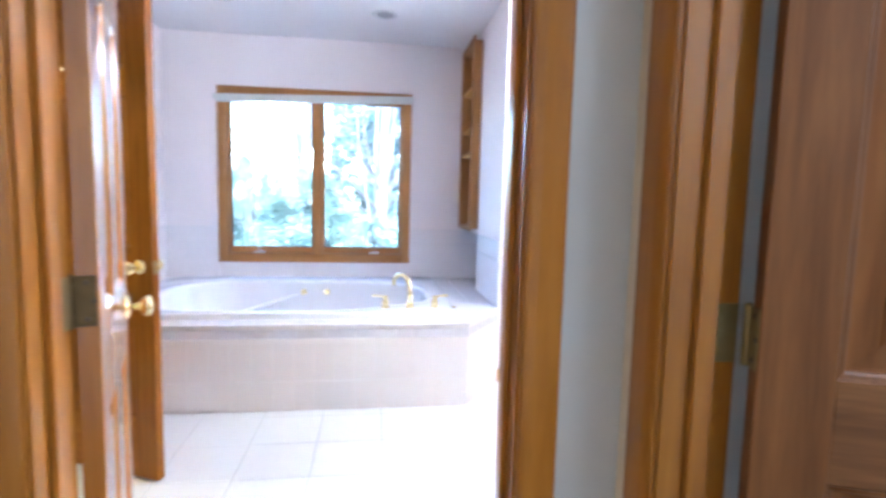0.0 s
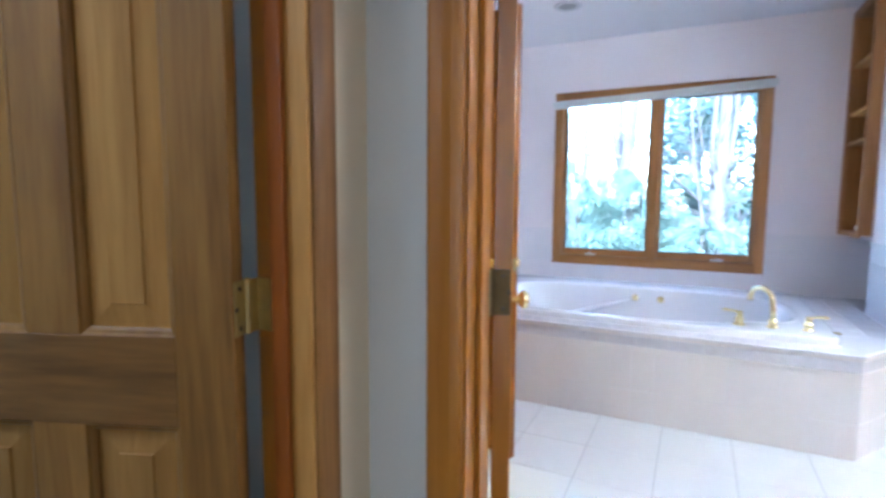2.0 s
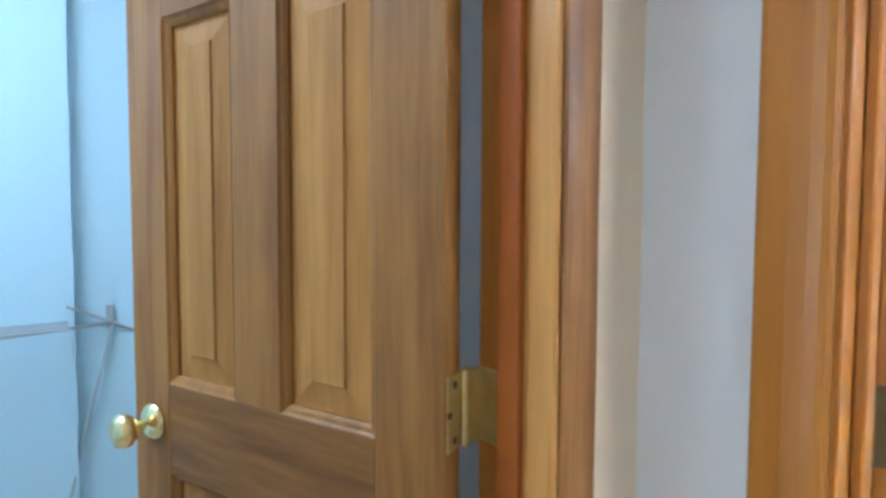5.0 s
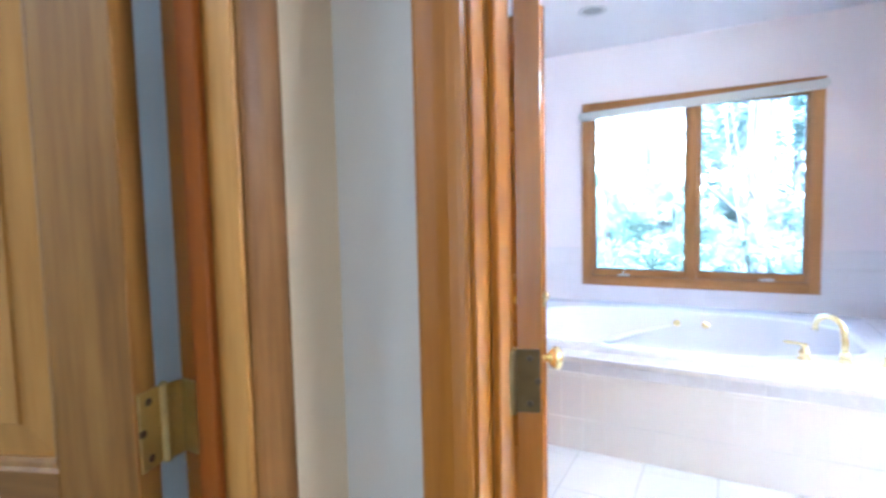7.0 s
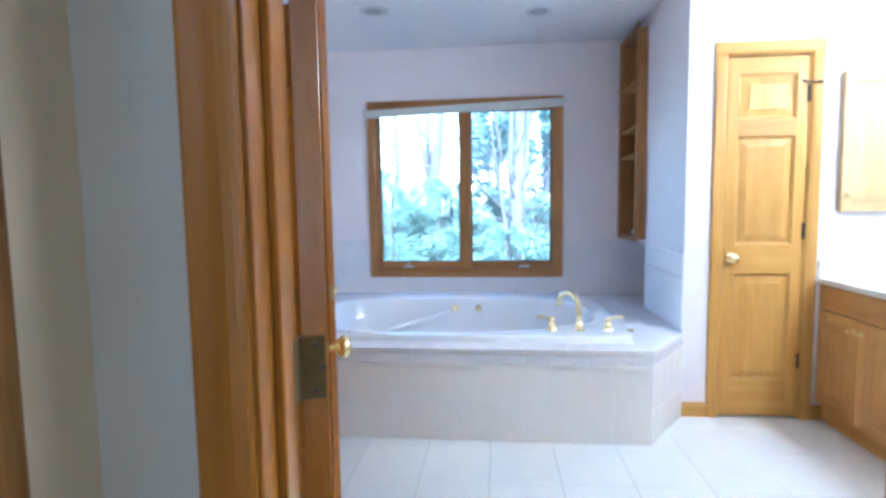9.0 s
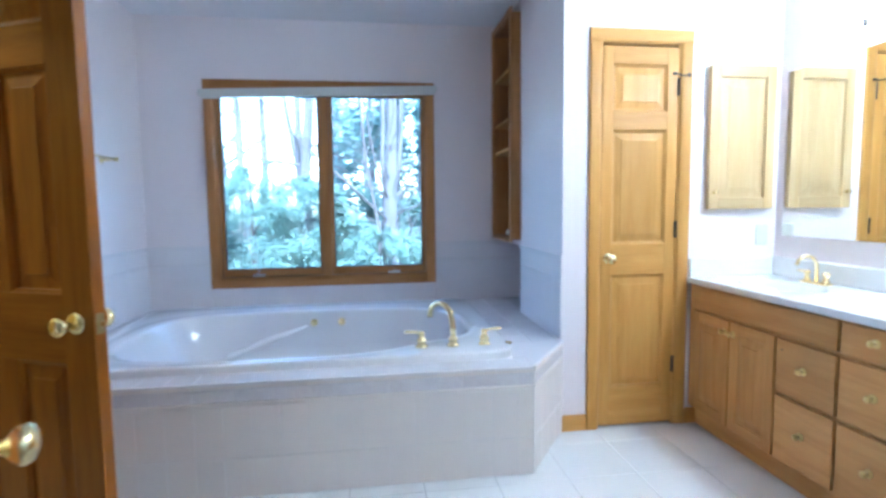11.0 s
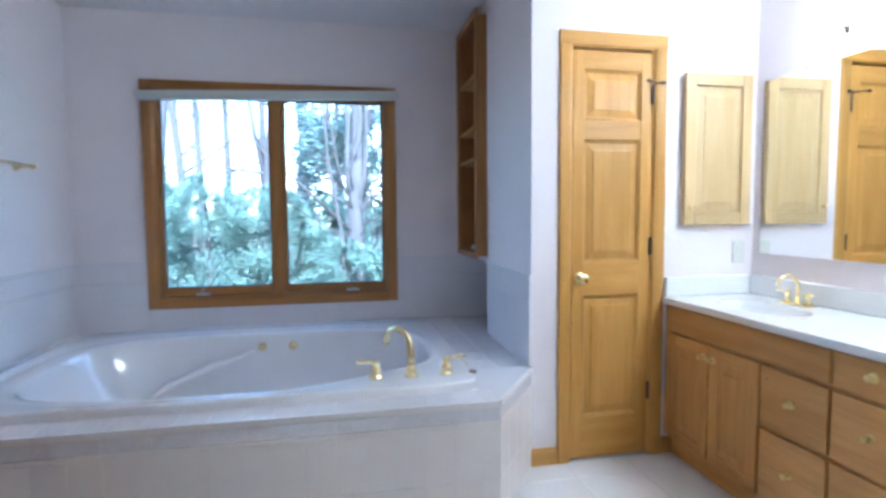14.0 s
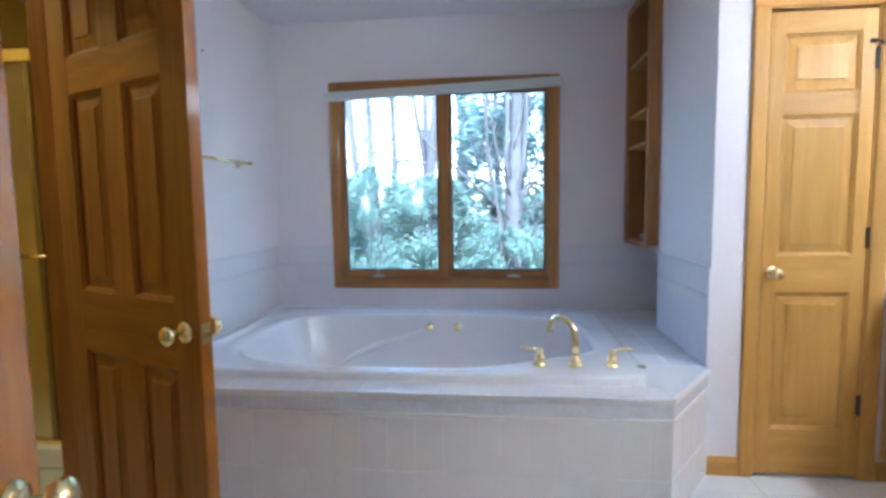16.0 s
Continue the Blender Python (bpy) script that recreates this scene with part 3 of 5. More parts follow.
tagged(part("wall_linen_inside", box(1.492, 1.952, LIN_Y + 0.09, LIN_Y + 0.10, 0, 2.06), WALL), "closing board behind the linen door", "wall", kind="structure")
for z in (0.34, 1.08, 1.83):
    hg = lathe([(0, -0.047), (0.006, -0.045), (0.006, 0.045), (0, 0.047)], 12, Matrix.Translation((1.933, LIN_Y - 0.006, z)))
    box(1.923, 1.932, LIN_Y - 0.003, LIN_Y + 0.0005, z - 0.044, z + 0.044, 0.0005, hg)
    tagged(part("hinge", hg, DARKMETAL), "dark metal hinge on the linen door", "hinge", "linen door hinges")
stop = tube([(1.933, LIN_Y - 0.012, 1.885), (1.915, LIN_Y - 0.045, 1.885), (1.880, LIN_Y - 0.055, 1.885)], 0.004, 8)
tube([(1.933, LIN_Y - 0.012, 1.885), (1.970, LIN_Y - 0.03, 1.885)], 0.004, 8, stop)
merge(stop, lathe([(0, -0.009), (0.008, -0.009), (0.009, 0.007), (0, 0.009)], 12, Matrix.Translation((1.878, LIN_Y - 0.055, 1.885)) @ pose(0, 0, 0, 0, 90, 0)))
merge(stop, lathe([(0, -0.009), (0.008, -0.009), (0.009, 0.007), (0, 0.009)], 12, Matrix.Translation((1.973, LIN_Y - 0.03, 1.885)) @ pose(0, 0, 0, 0, 90, 0)))
tagged(part("door_stop", stop, DARKMETAL), "dark hinge-pin door stop with two bumpers", "door stop")


def baseboard(name, x, y, length, rz):
    pr = [(0, 0), (0.014, 0), (0.014, 0.062), (0.011, 0.070), (0.007, 0.076), (0.004, 0.085), (0, 0.085)]
    bm = bmesh.new()
    a = [bm.verts.new((0, -d, z)) for d, z in pr]
    b = [bm.verts.new((length, -d, z)) for d, z in pr]
    for i in range(len(a)):
        j = (i + 1) % len(a)
        bm.faces.new((a[i], a[j], b[j], b[i]))
    bm.faces.new(a[::-1])
    bm.faces.new(b)
    ob = part(name, bm, LINENX)
    ob.matrix_world = pose(x, y, 0, 0, 0, rz)
    return tagged(ob, "honey oak baseboard along the wall", "baseboard", "baseboards", "structure")


baseboard("baseboard", ALC_R + 0.001, LIN_Y, 0.136, 0)
baseboard("baseboard", 2.008, LIN_Y, 0.06, 0)
baseboard("baseboard", 0.774, BATH_Y, HALL_R - 0.776, 0)
baseboard("baseboard", HALL_L, BATH_Y, 0.128, 0)

# ---- window ----
window = thing("window_1", "oak double casement window with two panes", "window", kind="structure")
wx0, wx1, wz0, wz1 = -0.845, 0.785, 0.64, 2.125
part("window_casing", strip([(0, 0), (0.062, 0), (0.062, -0.010), (0.054, -0.015), (0.014, -0.018), (0.006, -0.022), (0, -0.022)], wz1 - wz0, Matrix.Translation((wx0, WIN_Y, wz0))), WINOAK, window)
part("window_casing", strip([(0, 0), (-0.062, 0), (-0.062, -0.010), (-0.054, -0.015), (-0.014, -0.018), (-0.006, -0.022), (0, -0.022)], wz1 - wz0, Matrix.Translation((wx1, WIN_Y, wz0))), WINOAK, window)
for z, s in ((wz0, 1), (wz1, -1)):
    pr = [(0, 0), (0.062, 0), (0.062, -0.010), (0.054, -0.015), (0.014, -0.018), (0.006, -0.0215), (0, -0.0215)]
    part("window_casing", strip([(s * a, b) for a, b in pr], wx1 - wx0 - 0.124, Matrix(((0, 0, 1, wx0 + 0.062), (0, 1, 0, WIN_Y), (1, 0, 0, z), (0, 0, 0, 1)))), WINOAKX, window)
fx0, fx1, fz0, fz1 = wx0 + 0.062, wx1 - 0.062, wz0 + 0.062, wz1 - 0.062
part("window_frame", box(fx0 - 0.02, fx0 + 0.012, WIN_Y, WIN_Y + 0.12, fz0, fz1, 0.002), WINOAK, window)
part("window_frame", box(fx1 - 0.012, fx1 + 0.02, WIN_Y, WIN_Y + 0.12, fz0, fz1, 0.002), WINOAK, window)
part("window_frame", box(fx0 - 0.02, fx1 + 0.02, WIN_Y, WIN_Y + 0.12, fz1 - 0.012, fz1 + 0.018, 0.002), WINOAKX, window)
part("window_sill", box(fx0 - 0.02, fx1 + 0.02, WIN_Y - 0.003, WIN_Y + 0.12, fz0 - 0.016, fz0 + 0.014, 0.003), WINOAKX, window)
mx, SW = -0.020, 0.021
part("window_mullion", box(mx - 0.030, mx + 0.030, WIN_Y - 0.004, WIN_Y + 0.12, fz0 + 0.014, fz1 - 0.012, 0.004), WINOAK, window)
for k, (a, b) in enumerate(((fx0 + 0.013, mx - 0.031), (mx + 0.031, fx1 - 0.013))):
    sash = part("sash", box(a, a + SW, WIN_Y + 0.030, WIN_Y + 0.068, fz0 + 0.015, fz1 - 0.013, 0.004), WINOAK, window)
    part("stile", box(b - SW, b, WIN_Y + 0.030, WIN_Y + 0.068, fz0 + 0.015, fz1 - 0.013, 0.004), WINOAK, sash)
    part("rail", box(a + SW, b - SW, WIN_Y + 0.030, WIN_Y + 0.068, fz0 + 0.015, fz0 + 0.068, 0.004), WINOAKX, sash)
    part("rail", box(a + SW, b - SW, WIN_Y + 0.030, WIN_Y + 0.068, fz1 - 0.036, fz1 - 0.013, 0.004), WINOAKX, sash)
    g = bmesh.new()
    for q in ((a + SW, a + SW + 0.005, fz0 + 0.068, fz1 - 0.036), (b - SW - 0.005, b - SW, fz0 + 0.068, fz1 - 0.036), (a + SW + 0.005, b - SW - 0.005, fz0 + 0.068, fz0 + 0.073), (a + SW + 0.005, b - SW - 0.005, fz1 - 0.041, fz1 - 0.036)):
        box(q[0], q[1], WIN_Y + 0.034, WIN_Y + 0.066, q[2], q[3], bm=g)
    part("gasket", g, GASKET, sash)
    pane = part("pane", box(a + SW + 0.003, b - SW - 0.003, WIN_Y + 0.048, WIN_Y + 0.052, fz0 + 0.071, fz1 - 0.039), PANE, window)
    pane.visible_shadow = False
    cx = (-0.52, 0.47)[k]
    cr = box(cx - 0.045, cx + 0.045, WIN_Y + 0.012, WIN_Y + 0.028, fz0 + 0.014, fz0 + 0.030, 0.004)
    tube([(cx - 0.01, WIN_Y + 0.02, fz0 + 0.026), (cx - 0.005, WIN_Y - 0.012, fz0 + 0.034), (cx + 0.045, WIN_Y - 0.018, fz0 + 0.032)], [0.007, 0.006, 0.005], 8, cr)
    if k == 0:
        tube([(cx - 0.005, WIN_Y - 0.012, fz0 + 0.034), (cx + 0.015, WIN_Y - 0.016, fz0 + 0.075)], 0.004, 8, cr)
    part("crank", cr, STEEL, window, "grey metal crank handle")
    part("sash_lock", box((mx - 0.036, mx + 0.026)[k], (mx - 0.026, mx + 0.036)[k], WIN_Y + 0.004, WIN_Y + 0.030, 1.05, 1.10, 0.003), OLDBRASS, window)

blind = thing("blind", "white blind rail hung crooked over the window head", "blind", Matrix.Translation((-0.03, WIN_Y - 0.052, 2.050)) @ pose(0, 0, 0, 0, -1.85, 0))
part("head_rail", box(-0.825, 0.825, -0.026, 0.022, -0.022, 0.020, 0.004), VINYL, blind)
part("bottom_rail", box(-0.815, 0.815, -0.030, 0.018, -0.040, -0.023, 0.003), VINYL, blind)
part("end_cap", box(-0.832, -0.8245, -0.028, 0.024, -0.022, 0.020, 0.002), VINYL, blind)
part("end_cap", box(0.8245, 0.832, -0.028, 0.024, -0.022, 0.020, 0.002), VINYL, blind)
for bx in (-0.75, 0.75):
    part("bracket", box(bx - 0.015, bx + 0.015, 0.0185, 0.036, -0.015, 0.022, 0.001), STEEL, blind)

# ---- tub and tiled deck ----
DY, DX1, DZ = 3.60, 1.015, 0.50
deck = thing("tub_deck", "tiled tub surround with a border band and cut corner", "tub surround", kind="structure")
bm = bmesh.new()
outline = [(ALC_L, DY), (DX1, DY), (ALC_R, LIN_Y), (ALC_R, WIN_Y), (ALC_L, WIN_Y)]
low = [bm.verts.new((x, y, 0.0)) for x, y in outline]
top = [bm.verts.new((x, y, DZ - 0.0006)) for x, y in outline]
for i in range(5):
    bm.faces.new((low[i], low[(i + 1) % 5], top[(i + 1) % 5], top[i]))
part("core", bm, GROUT, deck)
bm = bmesh.new()
for poly in ([(ALC_L, DY), (DX1, DY), (ALC_R, LIN_Y), (ALC_R, LIN_Y + 0.01), (0.90, LIN_Y + 0.01), (0.90, 3.76), (ALC_L, 3.76)], [(0.90, LIN_Y + 0.01), (ALC_R, LIN_Y + 0.01), (ALC_R, WIN_Y), (0.90, WIN_Y)],
             [(ALC_L, 5.08), (0.90, 5.08), (0.90, WIN_Y), (ALC_L, WIN_Y)], [(ALC_L, 3.76), (-1.10, 3.76), (-1.10, 5.08), (ALC_L, 5.08)]):
    bm.faces.new([bm.verts.new((px, py, DZ - 0.0006)) for px, py in poly])
part("top_bed", bm, DECKGROUT, deck)

tub = thing("bathtub", "white acrylic drop-in whirlpool tub", "bathtub")
SEG = 112


def ring(cx, cy, hx, hy, n, z, skew=0.0):
    out = []
    for i in range(SEG):
        a = 2 * math.pi * i / SEG
        c, s = math.cos(a), math.sin(a)
        x = math.copysign(abs(c) ** (2 / n), c) * hx
        y = math.copysign(abs(s) ** (2 / n), s) * hy
        out.append((cx + x + skew * y, cy + y, z))
    return out


bm = bmesh.new()
ocx, ocy, ohx, ohy = -0.08, 4.415, 1.06, 0.70
loops = [ring(ocx, ocy, ohx, ohy, 18, 0.485), ring(ocx, ocy, ohx, ohy, 18, 0.528), ring(ocx, ocy, ohx - 0.004, ohy - 0.004, 18, 0.537), ring(ocx, ocy, ohx - 0.014, ohy - 0.014, 18, 0.5410)]
icx, icy, ihx, ihy = -0.09, 4.385, 0.955, 0.575
for d, z in ((-0.042, 0.5300), (-0.016, 0.5275), (-0.012, 0.5275), (-0.005, 0.5290), (0.002, 0.5295), (0.007, 0.5285), (0.016, 0.525), (0.022, 0.520), (0.026, 0.505), (0.040, 0.42), (0.062, 0.30), (0.10, 0.19), (0.17, 0.135), (0.28, 0.12)):
    lp = ring(icx + d * 0.55, icy, ihx - d * 1.8, ihy - d, 3.5, z)
    # the rim widens at the faucet's corner
    loops.append([(px, py + 0.14 * min(1, max(0, (px - 0.15) / 0.45)) ** 1.5 * max(0, (icy - py) / ihy), pz) for px, py, pz in lp])
vs = [[bm.verts.new(p) for p in lp] for lp in loops]
for a, b in zip(vs, vs[1:]):
    for i in range(SEG):
        bm.faces.new((a[i], a[(i + 1) % SEG], b[(i + 1) % SEG], b[i]))
bm.faces.new(vs[-1])
part("shell", bm, ACRYLIC, tub, "", True)
part("armrest", tube([(-0.72, 4.58, 0.19), (-0.58, 4.77, 0.29), (-0.36, 4.868, 0.355), (-0.13, 4.905, 0.43)], [0.02, 0.026, 0.022, 0.006], 12), ACRYLIC, tub, "moulded sloping arm rest", True)
for jx in (-0.090, 0.093):
    part("jet", lathe([(0, -0.01), (0.026, -0.01), (0.026, 0.004), (0.020, 0.008), (0.012, 0.006), (0.010, 0.014), (0, 0.016)], 20, Matrix.Translation((jx, 4.917, 0.445)) @ pose(0, 0, 0, 82)), BRASS, tub, "brass whirlpool jet", True)
part("drain", lathe([(0, 0.0), (0.03, 0.0), (0.03, 0.004), (0, 0.006)], 20, Matrix.Translation((0.30, 4.5, 0.12))), BRASS, tub)
part("air_button", lathe([(0, 0), (0.018, 0), (0.018, 0.006), (0.012, 0.009), (0, 0.009)], 18, Matrix.Translation((0.972, 3.86, 0.537))), OLDBRASS, tub)

faucet = thing("tub_faucet", "polished brass tub faucet with two lever handles", "faucet")
BASE = [(0, 0), (0.031, 0), (0.031, 0.006), (0.024, 0.012), (0.020, 0.022), (0.025, 0.030), (0.025, 0.036), (0.017, 0.044)]
for hx, s in ((0.541, -1), (0.852, 1)):
    body = lathe(BASE + [(0.014, 0.060), (0.018, 0.068), (0.013, 0.076), (0, 0.080)], 20, Matrix.Translation((hx, 3.870, 0.535)))
    hnd = part("handle_base", body, BRASS, faucet, "", True)
    part("lever", tube([(hx, 3.870, 0.603), (hx + s * 0.03, 3.868, 0.610), (hx + s * 0.07, 3.865, 0.614), (hx + s * 0.085, 3.865, 0.612)], [0.008, 0.007, 0.0095, 0.006], 10), BRASS, hnd, "", True)
sp = lathe(BASE + [(0.015, 0.052), (0, 0.052)], 20, Matrix.Translation((0.695, 3.870, 0.535)))
part("spout_base", sp, BRASS, faucet, "", True)
arc = [(0.695, 3.870, 0.575), (0.694, 3.872, 0.63), (0.689, 3.878, 0.675)]
for i in range(1, 9):
    a = math.pi * i / 8.4
    arc.append((0.689 - 0.045 * (1 - math.cos(a)), 3.878 + 0.062 * (1 - math.cos(a)), 0.675 + 0.058 * math.sin(a)))
arc.append((arc[-1][0] - 0.003, arc[-1][1] + 0.004, arc[-1][2] - 0.030))
part("spout", tube(arc, [0.016, 0.0155, 0.015] + [0.0145] * 8 + [0.0165], 16), BRASS, faucet, "arched brass spout", True)

# towel bar
bar = thing("towel_bar", "polished brass towel bar on the wall", "towel bar")
part("rod", tube([(ALC_L + 0.085, 4.15, 1.52), (ALC_L + 0.085, 4.78, 1.52)], 0.009, 14), BRASS, bar, "", True)
for y in (4.165, 4.765):
    part("post", lathe([(0, 0), (0.026, 0), (0.026, 0.005), (0.014, 0.012), (0.010, 0.070), (0.015, 0.077), (0.015, 0.093), (0, 0.097)], 18, Matrix.Translation((ALC_L, y, 1.52)) @ pose(0, 0, 0, 0, 90, 0)), BRASS, bar, "", True)
tagged(part("wall_hook", lathe([(0, 0), (0.006, 0), (0.006, 0.004), (0.003, 0.012), (0, 0.013)], 10, Matrix.Translation((ALC_L, 4.42, 2.12)) @ pose(0, 0, 0, 0, 90, 0)), DARKMETAL), "small dark screw hook in the wall", "hook")

# ---- niche shelf ----
niche = thing("wall_niche_shelf", "oak-lined shelf niche with three shelves", "shelf")
ny0, ny1, nz0, nz1, nd = 4.775, 5.275, 0.985, 2.47, 0.161
nx = ALC_R - 0.056    # the box stands proud of the wall
part("back", box(nx + nd - 0.008, nx + nd, ny0, ny1, nz0, nz1), WINOAK, niche)
part("side", box(nx, nx + nd - 0.008, ny0, ny0 + 0.012, nz0, nz1), WINOAK, niche)
part("side", box(nx, nx + nd - 0.008, ny1 - 0.012, ny1, nz0, nz1), WINOAK, niche)
part("bottom", box(nx, nx + nd - 0.008, ny0 + 0.012, ny1 - 0.012, nz0, nz0 + 0.014), WINOAK, niche)
part("top", box(nx, nx + nd - 0.008, ny0 + 0.012, ny1 - 0.012, nz1 - 0.014, nz1), WINOAK, niche)
part("face_frame", box(nx - 0.016, nx, ny0 - 0.003, ny0 + 0.030, nz0 - 0.018, nz1 + 0.034, 0.003), WINOAK, niche)
part("face_frame", box(nx - 0.016, nx, ny1 - 0.008, WIN_Y - 0.003, nz0 - 0.018, nz1 + 0.034, 0.003), WINOAK, niche)
part("face_frame", box(nx - 0.016, nx, ny0 + 0.030, ny1 - 0.008, nz0 - 0.018, nz0 + 0.008, 0.003), WINOAK, niche)
part("face_frame", box(nx - 0.016, nx, ny0 + 0.030, ny1 - 0.008, nz1 - 0.008, nz1 + 0.034, 0.003), WINOAK, niche)
for z in (2.125, 1.800, 1.600):
    part("shelf", box(nx - 0.002, nx + nd - 0.009, ny0 + 0.0125, ny1 - 0.0125, z - 0.010, z + 0.010, 0.002), LINEN, niche)
it = tube([(nx + 0.045, 4.90, nz0 + 0.020), (nx + 0.05, 5.02, nz0 + 0.020), (nx + 0.05, 5.08, nz0 + 0.028)], 0.005, 8)
merge(it, lathe([(0, 0), (0.016, 0), (0.018, 0.01), (0.018, 0.045), (0.014, 0.052), (0, 0.052)], 16, Matrix.Translation((nx + 0.05, 5.10, nz0 + 0.034)) @ pose(0, 0, 0, 75, 0, 20)))
tagged(part("brush", it, PLASTIC, None, "", True), "small ivory hand brush lying in the niche", "brush")

# ---- vanity ----
FX, VTOP, KICK = 2.035, 0.82, 0.105
V0, V1 = 1.905, 3.955


def bail_knob(parent, x, y, z):
    m = Matrix.Translation((x, y, z)) @ pose(0, 0, 0, 0, -90, 0)
    k = part("knob", lathe([(0, 0.003), (0.0055, 0.003), (0.005, 0.013), (0.009, 0.017), (0.0125, 0.021), (0.0130, 0.025), (0.0095, 0.030), (0.004, 0.032), (0, 0.032)], 16, m), KNOBBRASS, parent, "polished brass knob", True)
    part("back_plate", lathe([(0, 0), (0.0165, 0), (0.0165, 0.0016), (0.013, 0.0035), (0, 0.0035)], 16, m), KNOBBRASS, k, "brass back plate", True)
    return k


def drawer_front(name, label, y0, y1, z0, z1, knob_at=True):
    ob = thing(name, label, "drawer" if knob_at else "cabinet front", group="vanity fronts")
    part("front", box(FX - 0.019, FX - 0.0005, y0 + 0.004, y1 - 0.004, z0 + 0.004, z1 - 0.004, 0.005, seg=2), VANITYX, ob)
    if knob_at:
        bail_knob(ob, FX - 0.019, (y0 + y1) / 2, (z0 + z1) / 2 + 0.01)
    return ob


def cabinet_door(label, y0, y1, z0, z1, knob_y):
    ob = thing("cabinet_door", label, "cabinet door", group="vanity doors")
    s = 0.055
    part("stile", box(FX - 0.020, FX - 0.0005, y0 + 0.0025, y0 + s, z0 + 0.0025, z1 - 0.0025, 0.002), VANITY, ob)
    part("stile", box(FX - 0.020, FX - 0.0005, y1 - s, y1 - 0.0025, z0 + 0.0025, z1 - 0.0025, 0.002), VANITY, ob)
    part("rail", box(FX - 0.020, FX - 0.0005, y0 + s, y1 - s, z0 + 0.0025, z0 + s, 0.002), VANITYX, ob)
    part("rail", box(FX - 0.020, FX - 0.0005, y0 + s, y1 - s, z1 - s, z1 - 0.0025, 0.002), VANITYX, ob)
    p = raised_panel(y0 + s, y1 - s, z0 + s, z1 - s, -0.010, 0.010)
    p.transform(Matrix(((0, 1, 0, FX - 0.0125), (1, 0, 0, 0), (0, 0, 1, 0), (0, 0, 0, 1))))
    part("panel", p, VANITY, ob)
    bail_knob(ob, FX - 0.020, knob_y, z1 - 0.060)
    return ob


van = thing("vanity_cabinet", "long honey oak double vanity cabinet", "cabinet")
part("face_frame", box(FX, FX + 0.02, V0, V1, KICK, VTOP - 0.022), VANITY, van)
part("carcass", box(FX + 0.0205, VAN_X - 0.002, V0, V1, KICK, 0.66), VANITY, van)
part("end_panel", box(FX + 0.0205, VAN_X - 0.002, V1 - 0.018, V1 - 0.0005, 0.661, VTOP - 0.022), VANITY, van)
part("end_panel", box(FX + 0.0205, VAN_X - 0.002, V0 + 0.0005, V0 + 0.018, 0.661, VTOP - 0.022), VANITY, van)
part("filler", box(FX, FX + 0.06, V1 + 0.0005, LIN_Y - 0.001, KICK, VTOP - 0.022), VANITY, van)
part("toe_kick", box(FX + 0.035, VAN_X - 0.002, V0, LIN_Y - 0.001, 0.0, KICK - 0.0005), VANITYX, van, "honey oak toe kick")
YM = 2.93
zt0, zt1, zd0 = 0.655, 0.785, 0.115
for s in (1, -1):
    f = (lambda v: v) if s > 0 else (lambda v: 2 * YM - v)
    span = lambda a, b: sorted((f(a), f(b)))
    a, b = span(3.95, 3.075)
    drawer_front("false_front", "blank oak front under the counter", a, b, zt0, zt1, False)
    a, b = span(3.95, 3.664)
    cabinet_door("oak raised-panel vanity door", a, b, zd0, zt0 - 0.006, f(3.664 + 0.028))
    a, b = span(3.660, 3.375)
    cabinet_door("oak raised-panel vanity door", a, b, zd0, zt0 - 0.006, f(3.660 - 0.028))
    a, b = span(3.371, 3.075)
    dr = drawer_front("drawer", "oak vanity drawer with a brass knob", a, b, 0.405, zt0 - 0.006)
    if s > 0:
        part("screw_hole", lathe([(0, 0.0004), (0.004, 0.0004), (0.004, -0.004), (0, -0.004)], 10, Matrix.Translation((FX - 0.019, 3.335, 0.598)) @ pose(0, 0, 0, 0, -90, 0)), GASKET, dr, "dark empty screw hole")
    drawer_front("drawer", "oak vanity drawer with a brass knob", a, b, zd0, 0.400)
drawer_front("drawer", "shallow oak vanity drawer with a brass knob", 2.790, 3.070, zt0, zt1)
drawer_front("drawer", "deep oak vanity drawer with a brass knob", 2.790, 3.070, 0.405, zt0 - 0.006)
drawer_front("drawer", "deep oak vanity drawer with a brass knob", 2.790, 3.070, zd0, 0.400)

# counter with two moulded oval bowls
top = thing("vanity_counter", "white cultured marble counter with moulded sinks", "counter")
CX0, CX1, CY0, CY1 = 2.004, VAN_X - 0.001, 1.62, LIN_Y - 0.001
bm = bmesh.new()
N = 48


